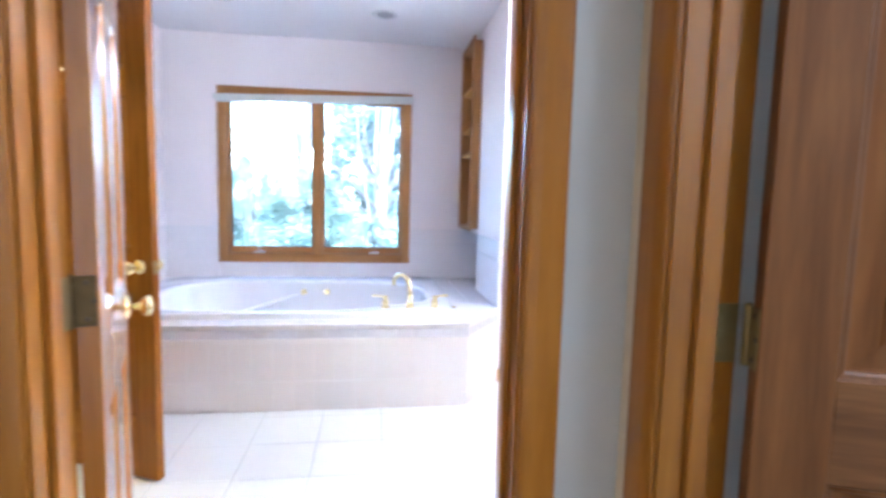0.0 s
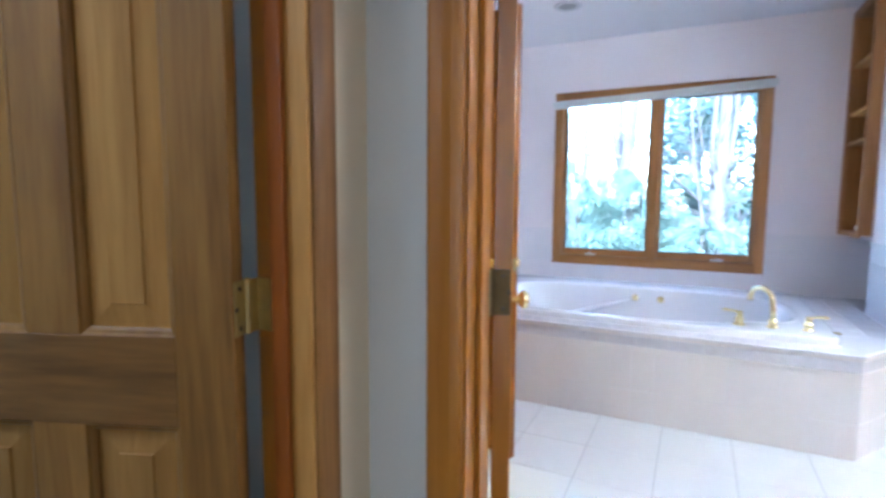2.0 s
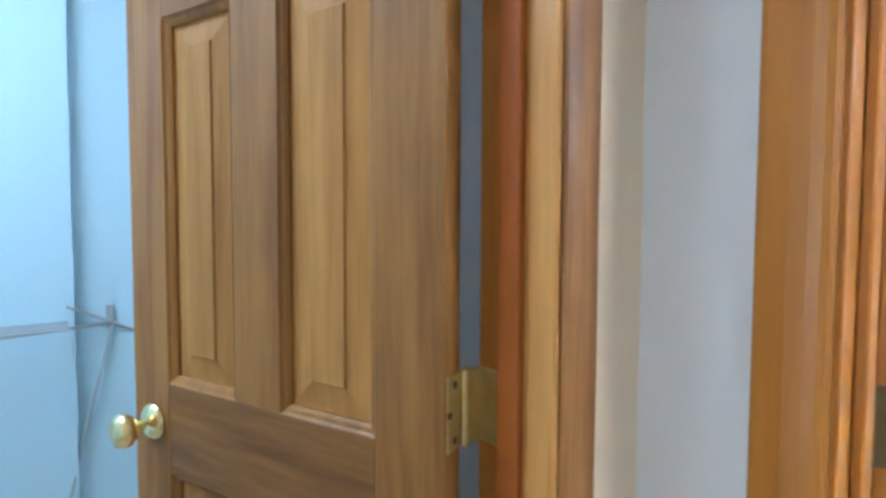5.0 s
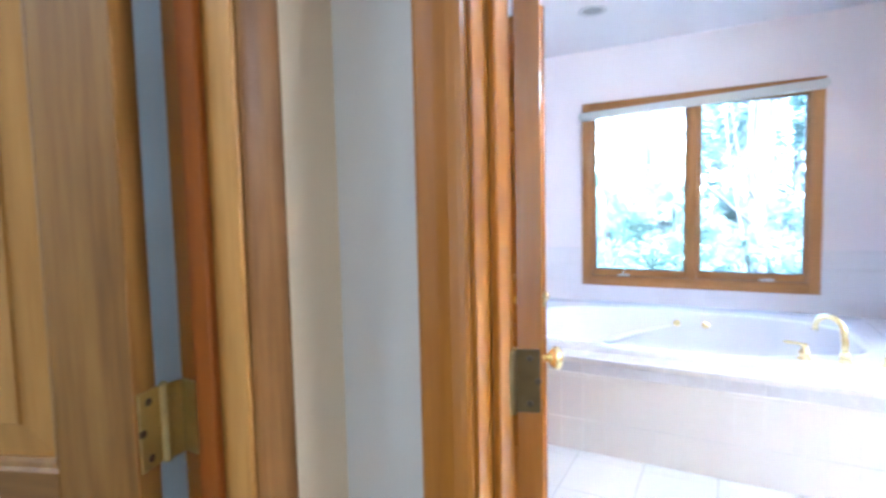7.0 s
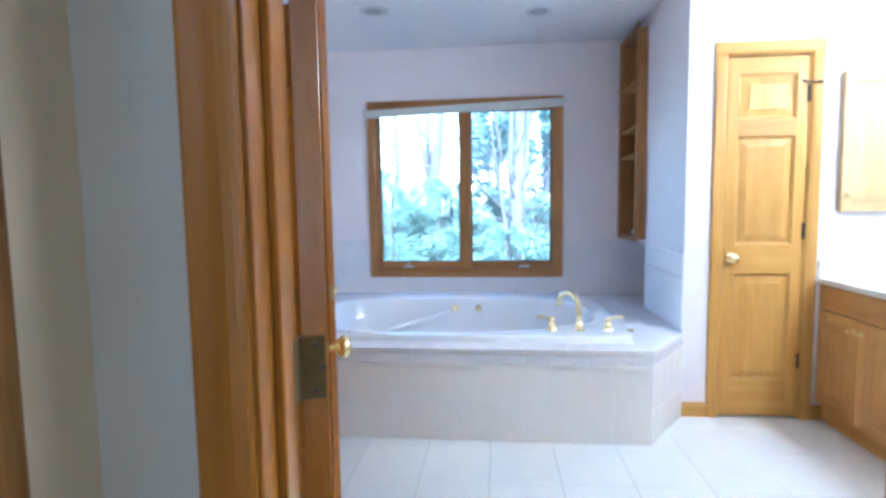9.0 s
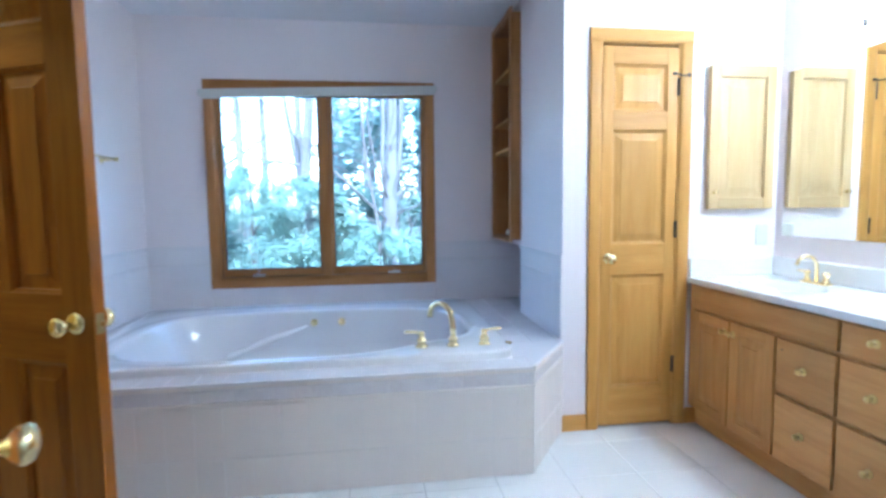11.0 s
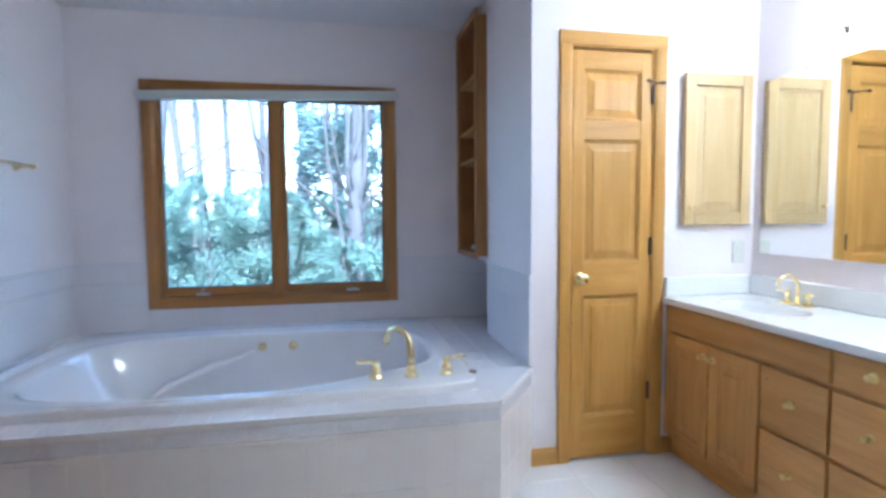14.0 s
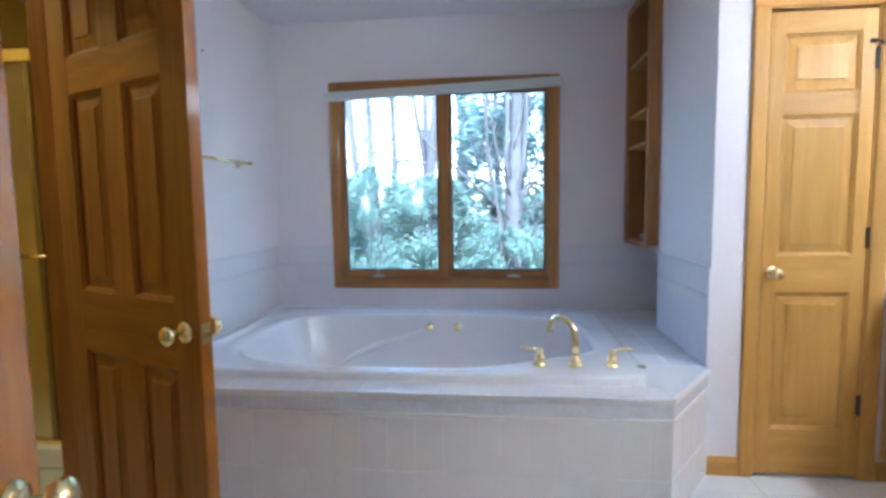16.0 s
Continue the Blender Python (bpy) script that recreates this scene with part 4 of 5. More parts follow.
def bowl_field(ya, yb, cy):
    cx = 2.245
    hole = [(cx + 0.155 * math.cos(2 * math.pi * i / N), cy + 0.215 * math.sin(2 * math.pi * i / N)) for i in range(N)]
    outer = []
    for x, y in hole:
        dx, dy = x - cx, y - cy
        k = min((CX1 - cx) / dx if dx > 1e-6 else ((CX0 - cx) / dx if dx < -1e-6 else 1e9), (yb - cy) / dy if dy > 1e-6 else ((ya - cy) / dy if dy < -1e-6 else 1e9))
        outer.append((cx + dx * k, cy + dy * k))
    rings = [[bm.verts.new((x, y, VTOP)) for x, y in outer], [bm.verts.new((x, y, VTOP)) for x, y in hole]]
    for sc, z in ((0.97, -0.004), (0.93, -0.02), (0.84, -0.07), (0.66, -0.11), (0.40, -0.13), (0.12, -0.135)):
        rings.append([bm.verts.new((cx + (x - cx) * sc, cy + (y - cy) * sc, VTOP + z)) for x, y in hole])
    for a, b in zip(rings, rings[1:]):
        for i in range(N):
            bm.faces.new((a[i], a[(i + 1) % N], b[(i + 1) % N], b[i]))
    bm.faces.new(rings[-1])


SINKS = (3.62, 2.24)
bowl_field(3.20, CY1, SINKS[0])
bowl_field(CY0, 2.66, SINKS[1])
q = [bm.verts.new(p) for p in ((CX0, 2.66, VTOP), (CX1, 2.66, VTOP), (CX1, 3.20, VTOP), (CX0, 3.20, VTOP))]
bm.faces.new(q)
part("slab", bm, MARBLE, top)
part("front_edge", strip([(0, 0), (0.018, 0), (0.018, -0.0005), (0.006, -0.0005), (0.006, 0.016), (0.004, 0.019), (0.0005, 0.0199)], 1, Matrix(((1, 0, 0, CX0 - 0.006), (0, 0, CY1 - CY0, CY0), (0, 1, 0, VTOP - 0.020), (0, 0, 0, 1)))), MARBLE, top)
part("apron_edge", box(CX0 - 0.006, CX0 + 0.012, CY0, CY1, VTOP - 0.030, VTOP - 0.001, 0.003), MARBLE, top)
part("backsplash", box(VAN_X - 0.020, VAN_X - 0.001, CY0, CY1, VTOP + 0.0005, VTOP + 0.100, 0.004), MARBLE, top)
part("sidesplash", box(CX0 + 0.012, VAN_X - 0.021, CY1 - 0.019, CY1, VTOP + 0.0005, VTOP + 0.100, 0.004), MARBLE, top)

for k, sy in enumerate(SINKS):
    fc = thing("sink_faucet", "polished brass centerset sink faucet", "faucet", group="sink faucets")
    fx = 2.435
    part("base_plate", box(fx - 0.026, fx + 0.026, sy - 0.074, sy + 0.074, VTOP, VTOP + 0.014, 0.007, seg=2), BRASS, fc)
    for s in (-1, 1):
        part("handle", lathe([(0, 0), (0.017, 0), (0.015, 0.012), (0.009, 0.020), (0.015, 0.030), (0.017, 0.040), (0.010, 0.048), (0, 0.050)], 16, Matrix.Translation((fx, sy + s * 0.053, VTOP + 0.016))), BRASS, fc, "", True)
        part("lever", tube([(fx, sy + s * 0.053, VTOP + 0.054), (fx - 0.012, sy + s * 0.080, VTOP + 0.060), (fx - 0.02, sy + s * 0.096, VTOP + 0.058)], [0.005, 0.005, 0.0035], 8), BRASS, fc, "", True)
    pts = [(fx, sy, VTOP + 0.016), (fx, sy, VTOP + 0.085)]
    for i in range(1, 8):
        a = math.pi * i / 7.5
        pts.append((fx - 0.055 * (1 - math.cos(a)), sy, VTOP + 0.085 + 0.055 * math.sin(a)))
    part("spout", tube(pts, [0.011, 0.009] + [0.0078] * 7, 12), BRASS, fc, "", True)
    part("drain", lathe([(0, 0), (0.02, 0), (0.02, 0.003), (0, 0.004)], 16, Matrix.Translation((2.245, sy, VTOP - 0.135))), BRASS, fc)

mir = thing("mirror", "large frameless wall mirror above the vanity", "mirror")
part("mirror_glass", box(VAN_X - 0.007, VAN_X - 0.001, 1.75, 3.945, 1.035, 1.905, 0.001), mirror_m, mir)
for y in (3.70, 2.9, 2.1):
    part("clip", box(VAN_X - 0.011, VAN_X - 0.0075, y - 0.010, y + 0.010, 1.892, 1.912, 0.002), STEEL, mir)

lightbar = thing("vanity_light", "brass vanity light bar with eight lit glass globes", "light fixture")
part("back_plate", box(VAN_X - 0.030, VAN_X - 0.001, 2.05, 3.50, 2.115, 2.20, 0.008, seg=2), BRASS, lightbar)
for i in range(8):
    y = 3.435 - i * 0.19
    x = VAN_X - 0.095
    arm = part("arm", tube([(VAN_X - 0.03, y, 2.155), (x + 0.02, y, 2.170), (x, y, 2.155), (x, y, 2.135)], 0.008, 8), OLDBRASS, lightbar, "", True)
    part("socket", lathe([(0, 0.01), (0.020, 0.008), (0.022, -0.012), (0.018, -0.02), (0, -0.02)], 14, Matrix.Translation((x, y, 2.135))), OLDBRASS, arm, "", True)
    part("globe", lathe([(0, 0.058), (0.022, 0.055), (0.045, 0.036), (0.056, 0.008), (0.055, -0.016), (0.042, -0.041), (0.02, -0.055), (0, -0.058)], 16, Matrix.Translation((x, y, 2.06))), SHADE, lightbar, "glowing white glass globe", True)
    part("scroll", tube([(VAN_X - 0.004, y + 0.090, 2.085), (VAN_X - 0.016, y + 0.096, 2.060), (VAN_X - 0.026, y + 0.086, 2.040), (VAN_X - 0.016, y + 0.080, 2.025), (VAN_X - 0.008, y + 0.088, 2.035)], [0.006, 0.009, 0.008, 0.007, 0.005], 8), DARKMETAL, lightbar, "dark brass wall scroll", True)
    # dark metal paints in the finial's silhouette against the glare
    part("finial", lathe([(0, 0.006), (0.014, 0.004), (0.011, -0.005), (0.007, -0.012), (0.011, -0.021), (0.006, -0.030), (0, -0.034)], 12, Matrix.Translation((x, y, 1.998))), DARKMETAL, lightbar, "brass finial, its silhouette put into the dark colour", True)

med = thing("medicine_cabinet", "light oak wall cabinet with a raised-panel door", "cabinet")
part("body", box(2.100, 2.470, LIN_Y - 0.020, LIN_Y - 0.0005, 1.190, 1.935, 0.002), MAPLE, med)
mx0, mx1, mz0, mz1, my0, my1 = 2.094, 2.476, 1.184, 1.941, LIN_Y - 0.040, LIN_Y - 0.0205
part("stile", box(mx0, mx0 + 0.058, my0, my1, mz0, mz1, 0.003), MAPLE, med)
part("stile", box(mx1 - 0.058, mx1, my0, my1, mz0, mz1, 0.003), MAPLE, med)
part("rail", box(mx0 + 0.058, mx1 - 0.058, my0, my1, mz0, mz0 + 0.062, 0.003), MAPLEX, med)
part("rail", box(mx0 + 0.058, mx1 - 0.058, my0, my1, mz1 - 0.062, mz1, 0.003), MAPLEX, med)
part("panel", raised_panel(mx0 + 0.066, mx1 - 0.066, mz0 + 0.070, mz1 - 0.070, my0 + 0.007, my1 + 0.007), MAPLE, med)
part("knob", lathe([(0, 0), (0.010, 0), (0.005, 0.004), (0.005, 0.012), (0.011, 0.018), (0.010, 0.024), (0, 0.027)], 14, Matrix.Translation((mx0 + 0.030, my0, mz0 + 0.09)) @ pose(0, 0, 0, 90)), BRASS, med, "brass knob", True)

plate = thing("outlet", "ivory electrical outlet cover beside the mirror", "outlet")
part("cover", box(2.408, 2.480, LIN_Y - 0.006, LIN_Y - 0.0005, 0.985, 1.10, 0.003), PLASTIC, plate)
for z in (1.020, 1.065):
    part("socket_face", box(2.428, 2.460, LIN_Y - 0.0085, LIN_Y - 0.0062, z - 0.014, z + 0.014, 0.001), PLASTIC, plate)

for cx, cy in ((-0.57, 4.45), (0.53, 4.60)):
    can = thing("ceiling_can_light", "white recessed ceiling can light, switched off", "light fixture", Matrix.Translation((cx, cy, H)), group="can lights")
    part("trim_ring", lathe([(0.060, -0.0005), (0.095, -0.0005), (0.096, -0.004), (0.088, -0.008), (0.066, -0.007), (0.060, -0.0005)], 32), CANWHITE, can, "", True)
    part("baffle", lathe([(0, -0.001), (0.06, -0.001), (0.062, -0.003), (0, -0.003)], 24), paint("can_baffle", (0.35, 0.35, 0.36), 0.6, 0.05, 5, 0.0), can)

# ---- shower behind the open door ----
shower = thing("shower_enclosure", "brass-framed shower enclosure with obscure amber glass", "shower")
SY = 3.85
SX1 = ALC_L - 0.081
part("curb", box(-2.6, SX1, SY - 0.06, SY + 0.06, 0.0, 0.10, 0.006), DECKTILE, shower)
part("top_track", box(-2.6, SX1, SY - 0.022, SY + 0.022, 1.93, 1.985, 0.004), BRASS, shower)
part("bottom_track", box(-2.6, SX1, SY - 0.022, SY + 0.022, 0.1005, 0.125, 0.004), BRASS, shower)
for xx in (-2.03, -1.80, -1.735, SX1 - 0.016):
    part("upright", box(xx - 0.014, xx + 0.014, SY - 0.016, SY + 0.016, 0.126, 1.929, 0.003), OLDBRASS, shower)
for a, b, dy in ((-2.58, -1.79, 0.006), (-1.745, SX1 - 0.03, -0.006)):
    part("pane", box(a, b, SY + dy - 0.003, SY + dy + 0.003, 0.127, 1.928), SHOWERGLASS, shower).visible_shadow = False
part("handle", tube([(-1.86, SY - 0.05, 1.03), (-1.70, SY - 0.05, 1.03)], 0.009, 10), BRASS, shower, "", True)

# ---- closet fittings ----
rack = thing("closet_shelf", "coated wire closet shelf on a wall bracket", "shelf")
part("end_bracket", box(-2.0, -1.982, 1.110, 1.130, 0.885, 0.965, 0.003), WIRE, rack)
part("front_rod", tube([(-1.98, 1.12, 0.905), (-1.80, 0.70, 0.915), (-1.70, -0.45, 0.915)], 0.007, 8), WIRE, rack, "", True)
part("wall_wire", tube([(-1.953, 1.00, 0.975), (-1.990, 1.12, 0.908), (-1.992, 1.25, 0.840)], 0.005, 6), WIRE, rack)
part("brace", tube([(-1.985, 1.125, 0.89), (-1.975, 1.035, 0.52), (-1.954, 0.985, 0.30), (-1.954, 0.96, 0.02)], 0.005, 8), WIRE, rack)
for k in range(4):
    part("deck_wire", tube([(-1.955 + 0.05 * k, 1.00, 0.925), (-1.955 + 0.05 * k, -0.45, 0.925)], 0.003, 6), WIRE, rack)

# ---- outdoors: trees and shrubs ----
rng = random.Random(7)


def evergreen(name, label, x, y, z, height, spread, count, mat, size=0.10):
    """A trunk and a crown of many drooping sprays with an uneven outline."""
    root = thing(name, label, "tree", Matrix.Translation((x, y, z)), group="evergreens")
    part("trunk", tube([(0, 0, 0), (0.03, 0.02, height * 0.5), (0, 0, height * 0.92)], [0.09, 0.06, 0.015], 8), BARK, root)
    verts, faces = [], []
    limbs = [(rng.uniform(0, 2 * math.pi), rng.uniform(0.05, 1.0), rng.uniform(0.55, 1.12)) for _ in range(90)]
    for i in range(count):
        ang, hh, reach = limbs[rng.randrange(90)]
        ang += rng.gauss(0, 0.16)
        hh = min(1.0, max(0.02, hh + rng.gauss(0, 0.025)))
        r = spread * (1.04 - hh * hh) ** 0.6 * reach * rng.uniform(0.35, 1.0) ** 0.5
        px, py, pz = r * math.cos(ang), r * math.sin(ang), hh * height + rng.gauss(0, 0.04) + 0.18 * r - 0.12 * r * r
        s = size * rng.uniform(0.5, 1.3)
        out = Vector((math.cos(ang), math.sin(ang), rng.uniform(-0.5, 0.35))).normalized()
        side = out.cross(Vector((rng.uniform(-0.6, 0.6), rng.uniform(-0.6, 0.6), 1))).normalized()
        p = Vector((px, py, pz))
        base = len(verts)
        for q in (p, p + out * s * 0.45 + side * s * 0.28, p + out * s, p + out * s * 0.5 - side * s * 0.26):
            verts.append(q[:])
        faces.append((base, base + 1, base + 2, base + 3))
    me = bpy.data.meshes.new("crown")
    me.from_pydata(verts, [], faces)
    link("crown", me, mat, root)
    return root


def grow(bm, p, d, length, radius, depth, lean):
    pts, rad = [p], [radius]
    for k in range(4):
        d = (d + Vector((rng.gauss(0, 0.09), rng.gauss(0, 0.09), 0.03))).normalized()
        p = p + d * length / 4
        pts.append(p)
        rad.append(max(0.003, radius * (1 - 0.16 * (k + 1))))
    tube(pts, rad, 8 if radius > 0.03 else 5, bm)
    if depth:
        for k in range(3 if depth > 1 else 4):
            i = rng.randrange(1, 5)
            nd = (d + Vector((rng.gauss(0, 0.75), rng.gauss(0, 0.6), rng.uniform(-0.1, 0.55)))).normalized()
            grow(bm, pts[i], nd, length * rng.uniform(0.45, 0.75), rad[i] * rng.uniform(0.35, 0.55), depth - 1, lean)


def bare_tree(x, y, z, height, radius, mat, lean=(0, 0), depth=3):
    root = thing("bare_tree", "leafless tree with a grey trunk and thin branches", "tree", Matrix.Translation((x, y, z)), group="bare trees")
    bm = bmesh.new()
    d = Vector((lean[0], lean[1], 1)).normalized()
    pts = [Vector((0, 0, 0)) + d * height * k / 6 + Vector((rng.gauss(0, 0.04), rng.gauss(0, 0.04), 0)) * (k > 0) for k in range(7)]
    rad = [radius * (1 - 0.12 * k) for k in range(7)]
    tube(pts, rad, 12, bm)
    part("trunk", bm, mat, root, "", True)
    br = bmesh.new()
    for k in range(11):
        i = rng.randrange(2, 7)
        nd = Vector((rng.gauss(0, 0.8), rng.gauss(0, 0.5), rng.uniform(0.15, 0.9))).normalized()
        grow(br, pts[i], nd, height * rng.uniform(0.16, 0.30), rad[i] * rng.uniform(0.22, 0.42), depth - 1, lean)
    tagged(part("branches", br, mat, root), kind="stuff")
    return root


GZ = -1.0
for x, y, h, sp, n, mat in ((-2.5, 9.8, 2.95, 1.3, 15000, NEEDLE), (-1.45, 9.3, 2.75, 1.2, 15000, NEEDLE), (-0.5, 9.6, 2.55, 1.1, 14000, NEEDLE), (0.40, 9.0, 1.85, 0.95, 11000, NEEDLE), (1.35, 9.4, 1.75, 1.0, 11000, NEEDLE), (2.5, 9.9, 2.1, 1.2, 9000, NEEDLE), (3.8, 10.5, 2.6, 1.4, 7000, NEEDLE), (-3.7, 10.4, 3.0, 1.5, 8000, NEEDLE), (-5.2, 11.5, 3.0, 1.6, 5000, NEEDLE), (5.4, 11.5, 2.8, 1.6, 5000, NEEDLE)):
    evergreen("cedar_shrub", "dense blue-green cedar shrub outside the window", x, y, GZ, h, sp, int(n * 3.9), mat, 0.042)
for x, y, h, sp in ((-3.1, 11.2, 2.9, 1.3), (-2.0, 11.0, 2.75, 1.2), (-1.0, 11.1, 2.7, 1.2), (0.0, 11.3, 2.5, 1.2), (1.0, 11.0, 2.3, 1.1), (2.0, 11.4, 2.5, 1.3)):
    evergreen("cedar_shrub", "dense blue-green cedar shrub outside the window", x, y, GZ, h, sp, 22000, NEEDLE, 0.055)
for x, y, h, sp, n in ((1.5, 14.5, 8.5, 2.0, 12000), (0.7, 12.2, 7.0, 1.4, 6000), (3.6, 17.0, 9.5, 2.4, 5000), (6.5, 18.0, 9.0, 2.6, 4000), (-6.0, 22.0, 9.0, 2.6, 4000)):
    evergreen("pine_tree", "tall pine tree behind the shrubs", x, y, GZ, h, sp, n * 2, NEEDLE2, 0.17)


def forked_tree(x, y, z):
    """A short stout trunk that parts into steep limbs at head height."""
    root = thing("forked_tree", "grey forked tree with steep limbs close to the window", "tree", Matrix.Translation((x, y, z)), group="bare trees")
    part("trunk", tube([(0.05, 0, -0.05), (0.02, 0, 0.8), (0.0, 0, 1.7), (-0.01, 0, 2.35), (0.03, 0, 2.9), (0.06, 0.05, 3.8), (0.05, 0.1, 5.6)], [0.20, 0.155, 0.14, 0.122, 0.10, 0.085, 0.06], 14), PALEBARK, root, "", True)
    for pts, r in ((((-0.04, 0, 2.40), (-0.12, -0.02, 2.9), (-0.09, -0.03, 3.6), (-0.12, 0, 5.4)), 0.050), (((0.05, 0, 2.3), (0.16, 0, 2.9), (0.20, 0, 3.6), (0.22, 0, 5.2)), 0.045), (((-0.04, -0.1, 2.35), (-0.20, -0.14, 2.8), (-0.30, -0.16, 3.3), (-0.42, -0.2, 4.1), (-0.5, -0.2, 5.0)), 0.022), (((-0.06, -0.1, 2.0), (-0.70, -0.12, 2.62), (-1.30, -0.10, 3.16), (-2.0, -0.05, 3.96), (-2.6, 0, 4.7)), 0.024)):
        part("limb", tube(pts, [r * (1 - 0.13 * k) for k in range(len(pts))], 10), PALEBARK if r > 0.03 else BARK, root, "", True)
    br = bmesh.new()
    for k in range(26):
        h = rng.uniform(1.0, 4.6)
        nd = Vector((rng.gauss(0, 1.0), rng.uniform(-0.8, 0.3), rng.uniform(0.05, 0.8))).normalized()
        grow(br, Vector((0.0, 0, h)), nd, rng.uniform(0.7, 1.5), rng.uniform(0.010, 0.022), 2, (0, 0))
    tagged(part("branches", br, PALEBARK, root), kind="stuff")
    return root


forked_tree(0.60, 9.9, GZ)
bare_tree(0.73, 9.3, GZ, 6.0, 0.032, BARK, (-0.16, 0.02), 2)
for x, y, h, r in ((-2.6, 14.5, 9, 0.12), (-1.75, 15.5, 10, 0.16), (-1.2, 13.0, 9, 0.07), (-2.2, 20.0, 11, 0.17), (-0.75, 18.5, 10, 0.10), (-3.6, 16.0, 10, 0.15), (-5.0, 18.0, 10, 0.16), (0.4, 19.0, 10, 0.14), (1.3, 12.5, 9, 0.08), (2.6, 15.0, 9, 0.13), (3.6, 14.0, 9, 0.12), (5.2, 15.0, 10, 0.15), (-4.2, 24.0, 12, 0.2), (-0.6, 22.0, 11, 0.16), (1.4, 24.0, 12, 0.2), (-7.0, 26.0, 12, 0.2), (3.2, 27.0, 12, 0.2), (-3.0, 30.0, 12, 0.22), (0.2, 32.0, 13, 0.22), (-0.9, 16.5, 10, 0.13), (0.9, 16.0, 10, 0.12), (2.0, 13.5, 9, 0.09)):
    bare_tree(x, y, GZ, h, r, PALEBARK, (rng.gauss(0, 0.08), 0))

# ---- tile pieces ----
def tile_mesh(name, w, h, d, mat, bev=0.0015):
    """One tile in x and z, its face at y = -d."""
    bm = box(-w / 2, w / 2, -d, 0, -h / 2, h / 2)
    top_edges = [e for e in bm.edges if all(v.co.y < -d / 2 for v in e.verts)]
    bmesh.ops.bevel(bm, geom=top_edges, offset=bev, segments=1, affect="EDGES")
    bmesh.ops.recalc_face_normals(bm, faces=bm.faces)
    me = bpy.data.meshes.new(name)
    bm.to_mesh(me)
    bm.free()
    me.materials.append(mat)
    return me


def lay(parent, name, x0, y0, rz, length, z0, z1, w, h, d, mat, gap=0.003, first=None):
    """Rows of tiles on an upright face that starts at (x0, y0) and runs along rz."""
    bk = part("grout", box(0, length, -(d - (0.0007 if mat is WALLTILE else 0.0013)), 0, z0, z1), mat if mat is WALLTILE else GROUT, parent)
    bk.matrix_basis = pose(x0, y0, 0, 0, 0, rz)
    cache = {}
    rows = max(1, round((z1 - z0) / h))
    hh = (z1 - z0) / rows
    base = pose(x0, y0, 0, 0, 0, rz)
    cuts = [0.0]
    nxt = first or w
    while nxt < length - 1e-6:
        cuts.append(nxt)
        nxt += w
    cuts.append(length)
    for r in range(rows):
        for a, b in zip(cuts, cuts[1:]):
            key = round(b - a, 4)
            if key < 0.02:
                continue
            if key not in cache:
                cache[key] = tile_mesh(name, b - a - gap, hh - gap, d, mat, 0.0006 if mat is WALLTILE else 0.0015)
            ob = new(name, cache[key])
            ob.parent = parent
            ob.matrix_basis = base @ Matrix.Translation(((a + b) / 2, 0, z0 + (r + 0.5) * hh)) @ pose(0, rng.uniform(-0.0002, 0.0002), 0, rng.gauss(0, 0.06), 0, rng.gauss(0, 0.06))


diag = math.hypot(ALC_R - DX1, LIN_Y - DY)
rzd = math.degrees(math.atan2(LIN_Y - DY, ALC_R - DX1))
APW, BDW = 0.1143, 0.161    # tile widths of the apron and of its border
for x0, y0, rz, ln, o1, o2 in ((ALC_L, DY, 0, DX1 - ALC_L, 0.0513, 0.0420), (DX1, DY, rzd, diag, APW, BDW)):
    lay(deck, "apron_tile", x0, y0, rz, ln, 0.002, 0.174, APW, 0.172, 0.008, APRONTILE, first=o1)
    lay(deck, "apron_tile", x0, y0, rz, ln, 0.175, 0.400, APW, 0.225, 0.008, APRONTILE, first=o1)
    lay(deck, "trim_tile", x0, y0, rz, ln, 0.402, 0.417, BDW, 0.015, 0.012, APRONTILE, 0.0015, first=o2)
    lay(deck, "border_tile", x0, y0, rz, ln, 0.419, 0.474, BDW, 0.055, 0.009, BORDERTILE, 0.0015, first=o2)
    lay(deck, "trim_tile", x0, y0, rz, ln, 0.476, 0.487, BDW, 0.011, 0.012, APRONTILE, 0.0015, first=o2)
    lay(deck, "bullnose_tile", x0, y0, rz, ln, 0.489, DZ + 0.001, APW, 0.012, 0.016, DECKTILE, 0.0015, first=o1)

# deck top tiles, laid flat
cachef = {}


def flat_tile(parent, name, x0, x1, y0, y1, z, d, mat, gap=0.003):
    key = (round(x1 - x0, 3), round(y1 - y0, 3), mat.name)
    if key not in cachef:
        cachef[key] = tile_mesh(name, x1 - x0 - gap, y1 - y0 - gap, d, mat)
    ob = new(name, cachef[key])
    ob.parent = parent
    ob.matrix_basis = Matrix.Translation(((x0 + x1) / 2, (y0 + y1) / 2, z - d)) @ pose(0, 0, 0, -90 + rng.gauss(0, 0.05), rng.gauss(0, 0.05), 0)


x = ALC_L
while x < DX1 - 0.02:
    e = min(ALC_L + 0.0513 + APW * (math.floor((x - ALC_L - 0.0513) / APW + 1e-6) + 1), DX1)
    flat_tile(deck, "deck_tile", x, e, DY - 0.012, 3.725, DZ + 0.001, 0.010, DECKTILE)
    x = e
y = LIN_Y + 0.005
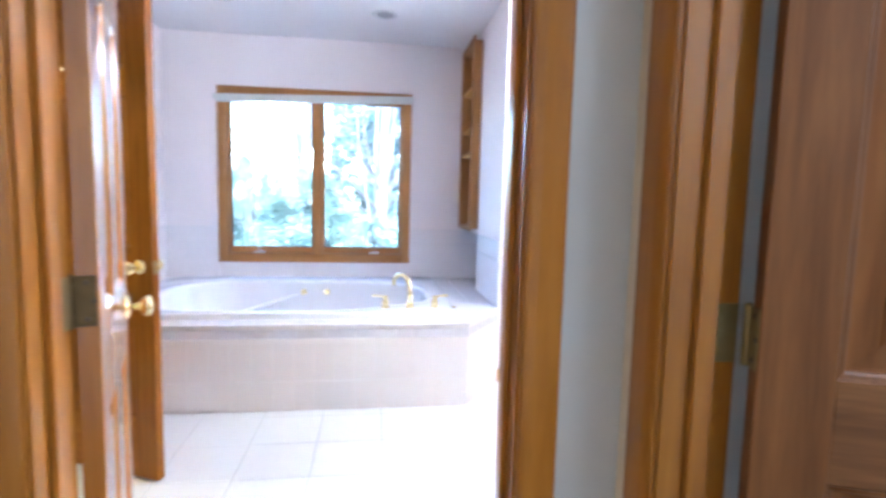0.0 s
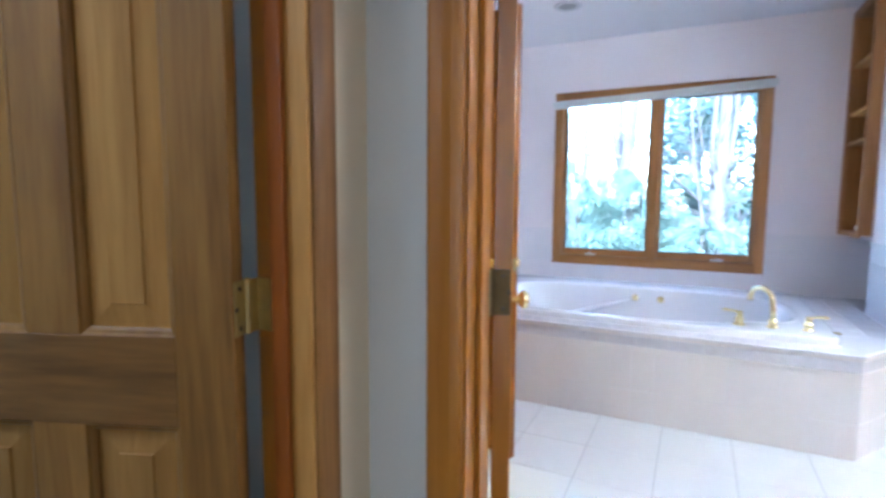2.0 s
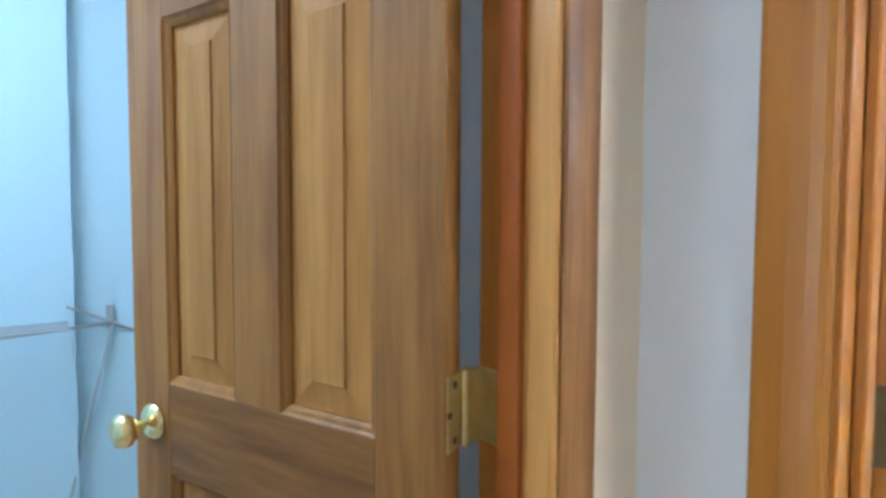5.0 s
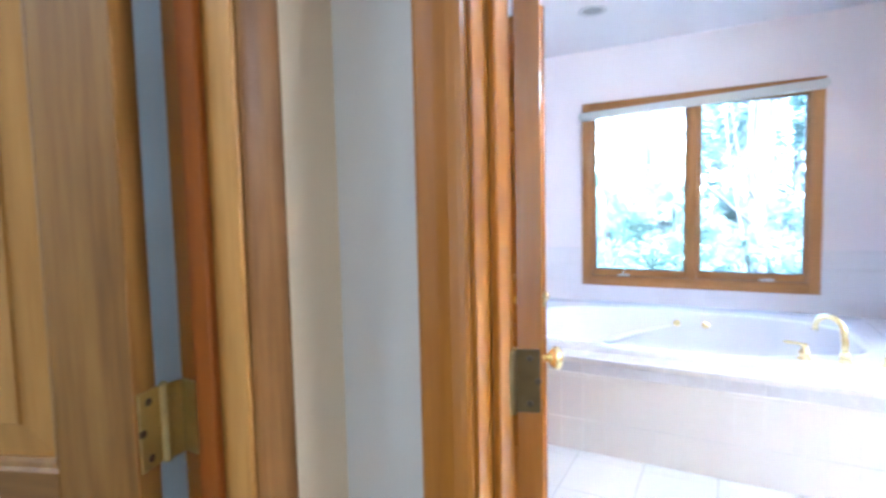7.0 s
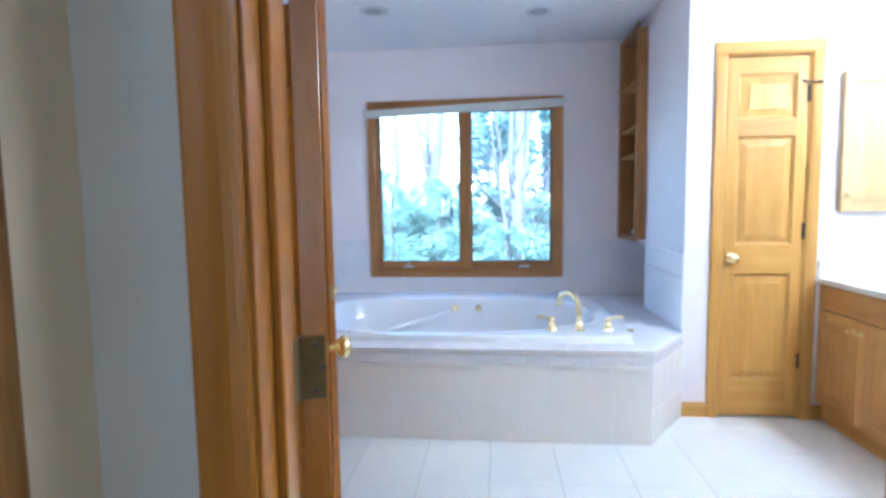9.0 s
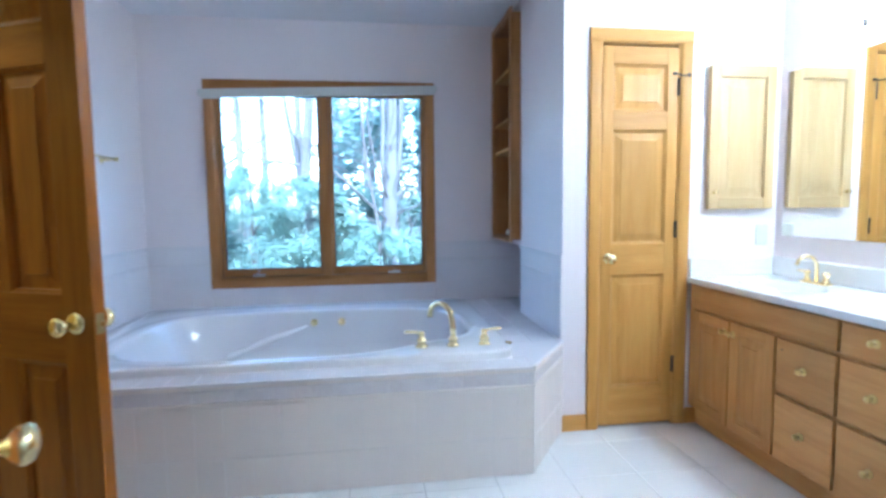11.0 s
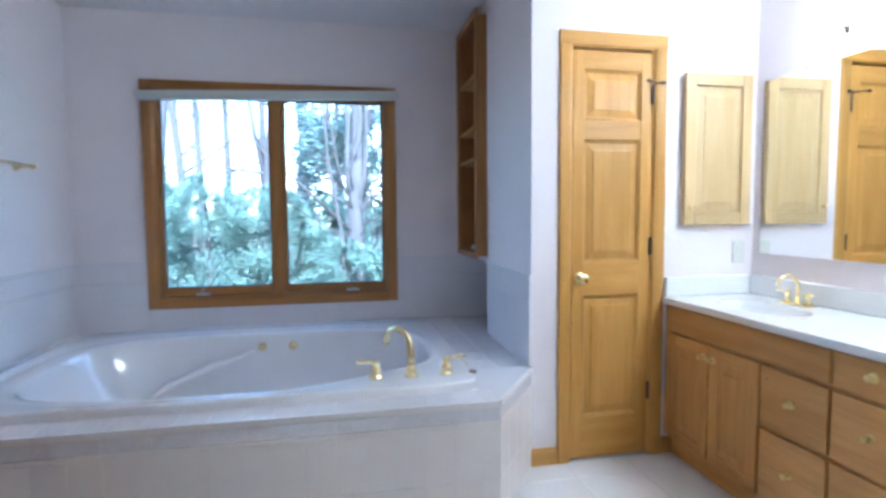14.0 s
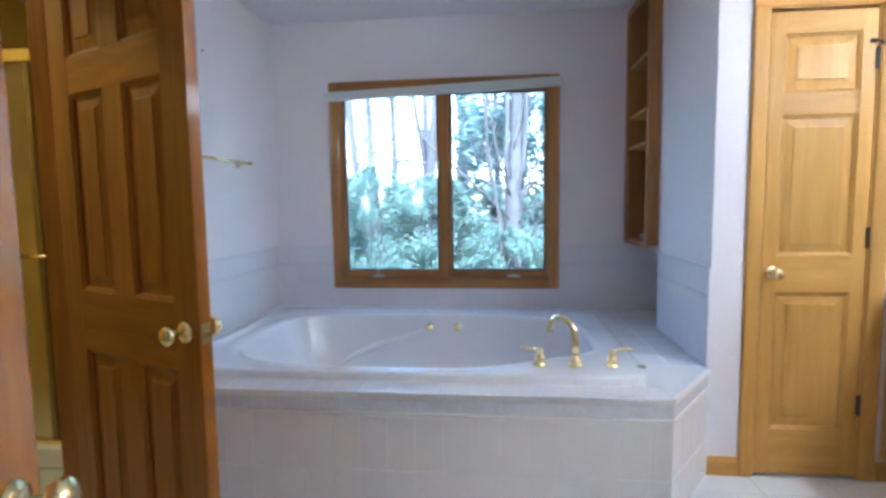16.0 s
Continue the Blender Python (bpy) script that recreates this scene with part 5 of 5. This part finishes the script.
while y < WIN_Y - 0.02:
    e = min(y + 0.1525, WIN_Y - 0.01)
    flat_tile(deck, "deck_tile", 0.965, 1.135, y, e, DZ + 0.001, 0.010, DECKTILE)
    flat_tile(deck, "deck_tile", 1.135, ALC_R - 0.009 if y < REC_Y - 0.07 else ALC_R, y, e, DZ + 0.001, 0.010, DECKTILE)
    y = e
x = ALC_L + 0.01
while x < 0.96:
    e = min(x + 0.1525, 0.965)
    flat_tile(deck, "deck_tile", x, e, 5.115, WIN_Y - 0.01, DZ + 0.001, 0.010, DECKTILE)
    x = e
y = 3.727
while y < 5.11:
    e = min(y + 0.1525, 5.113)
    flat_tile(deck, "deck_tile", ALC_L + 0.009, -1.148, y, e, DZ + 0.001, 0.010, DECKTILE)
    y = e
bm = bmesh.new()
for y in (REC_Y + 0.001, REC_Y + 0.154, REC_Y + 0.307, REC_Y + 0.460):
    for x in (ALC_R, ALC_R + 0.160):
        flat_tile(deck, "deck_tile", x, x + 0.160, y, min(y + 0.153, WIN_Y - 0.008), DZ + 0.001, 0.010, DECKTILE)
tri = [(DX1, DY - 0.002), (ALC_R, LIN_Y - 0.002), (ALC_R, LIN_Y + 0.004), (0.966, LIN_Y + 0.004), (0.966, 3.727), (DX1, 3.727)]
lo = [bm.verts.new((px, py, DZ - 0.009)) for px, py in tri]
hi = [bm.verts.new((px, py, DZ + 0.001)) for px, py in tri]
for i in range(len(tri)):
    bm.faces.new((lo[i], lo[(i + 1) % len(tri)], hi[(i + 1) % len(tri)], hi[i]))
bm.faces.new(hi)
part("corner_tile", bm, DECKTILE, deck)

# alcove wall tiles with two thin trim lines
for nm, x0, y0, rz, ln in (("tile_band_window", ALC_L, WIN_Y, 0, REC_X - ALC_L), ("tile_band_west", ALC_L, 3.60, 90, WIN_Y - 3.60), ("tile_band_east", ALC_R, REC_Y, -90, REC_Y - LIN_Y)):
    band = thing(nm, "pale glazed tile band above the tub", "tiles", kind="structure")
    for z0, z1, w, h, d in ((0.502, 0.805, 0.1525, 0.1515, 0.008), (0.807, 0.820, 0.1525, 0.013, 0.010), (0.822, 0.930, 0.1525, 0.108, 0.008), (0.932, 0.947, 0.1525, 0.015, 0.011)):
        if nm == "tile_band_window":
            if z1 > wz0:
                lay(band, "tile", x0, y0, rz, wx0 - ALC_L - 0.002, max(z0, 0.502), z1, w, h, d, WALLTILE, 0.002)
                lay(band, "tile", wx1 + 0.002, y0, rz, REC_X - wx1 - 0.002, z0, z1, w, h, d, WALLTILE, 0.002)
        elif rz == -90:
            yy = 4.785 if z1 > 0.94 else WIN_Y
            if z1 > 0.94:
                lay(band, "tile", x0, yy, rz, yy - LIN_Y, z0, z1, w, h, d, WALLTILE, 0.002)
            else:
                lay(band, "tile", x0, y0, rz, ln, z0, z1, w, h, d, WALLTILE, 0.002)
        else:
            lay(band, "tile", x0, y0, rz, ln, z0, z1, w, h, d, WALLTILE, 0.002)
    if nm == "tile_band_window":
        lay(band, "tile", wx0, y0, rz, wx1 - wx0, 0.502, wz0 - 0.001, 0.1525, 0.14, 0.008, WALLTILE, 0.002)

# bathroom floor tiles
floor = thing("floor", "white glazed ceramic tile floor", "floor", kind="structure")
S = 0.322
x = SHW_X + 0.002
while x < VAN_X - 0.02:
    e = min(-0.128 + S * (math.floor((x + 0.128) / S + 1e-6) + 1), VAN_X)
    y = BATH_Y + 0.022
    while y < LIN_Y:
        f = min(3.52 + S * (math.floor((y - 3.52) / S + 1e-6) + 1), LIN_Y)
        if e - x > 0.02 and f - y > 0.02:
            flat_tile(floor, "floor_tile", x, e, y, f, 0.0, 0.011, FLOORTILE, 0.004)
        y = f
    x = e
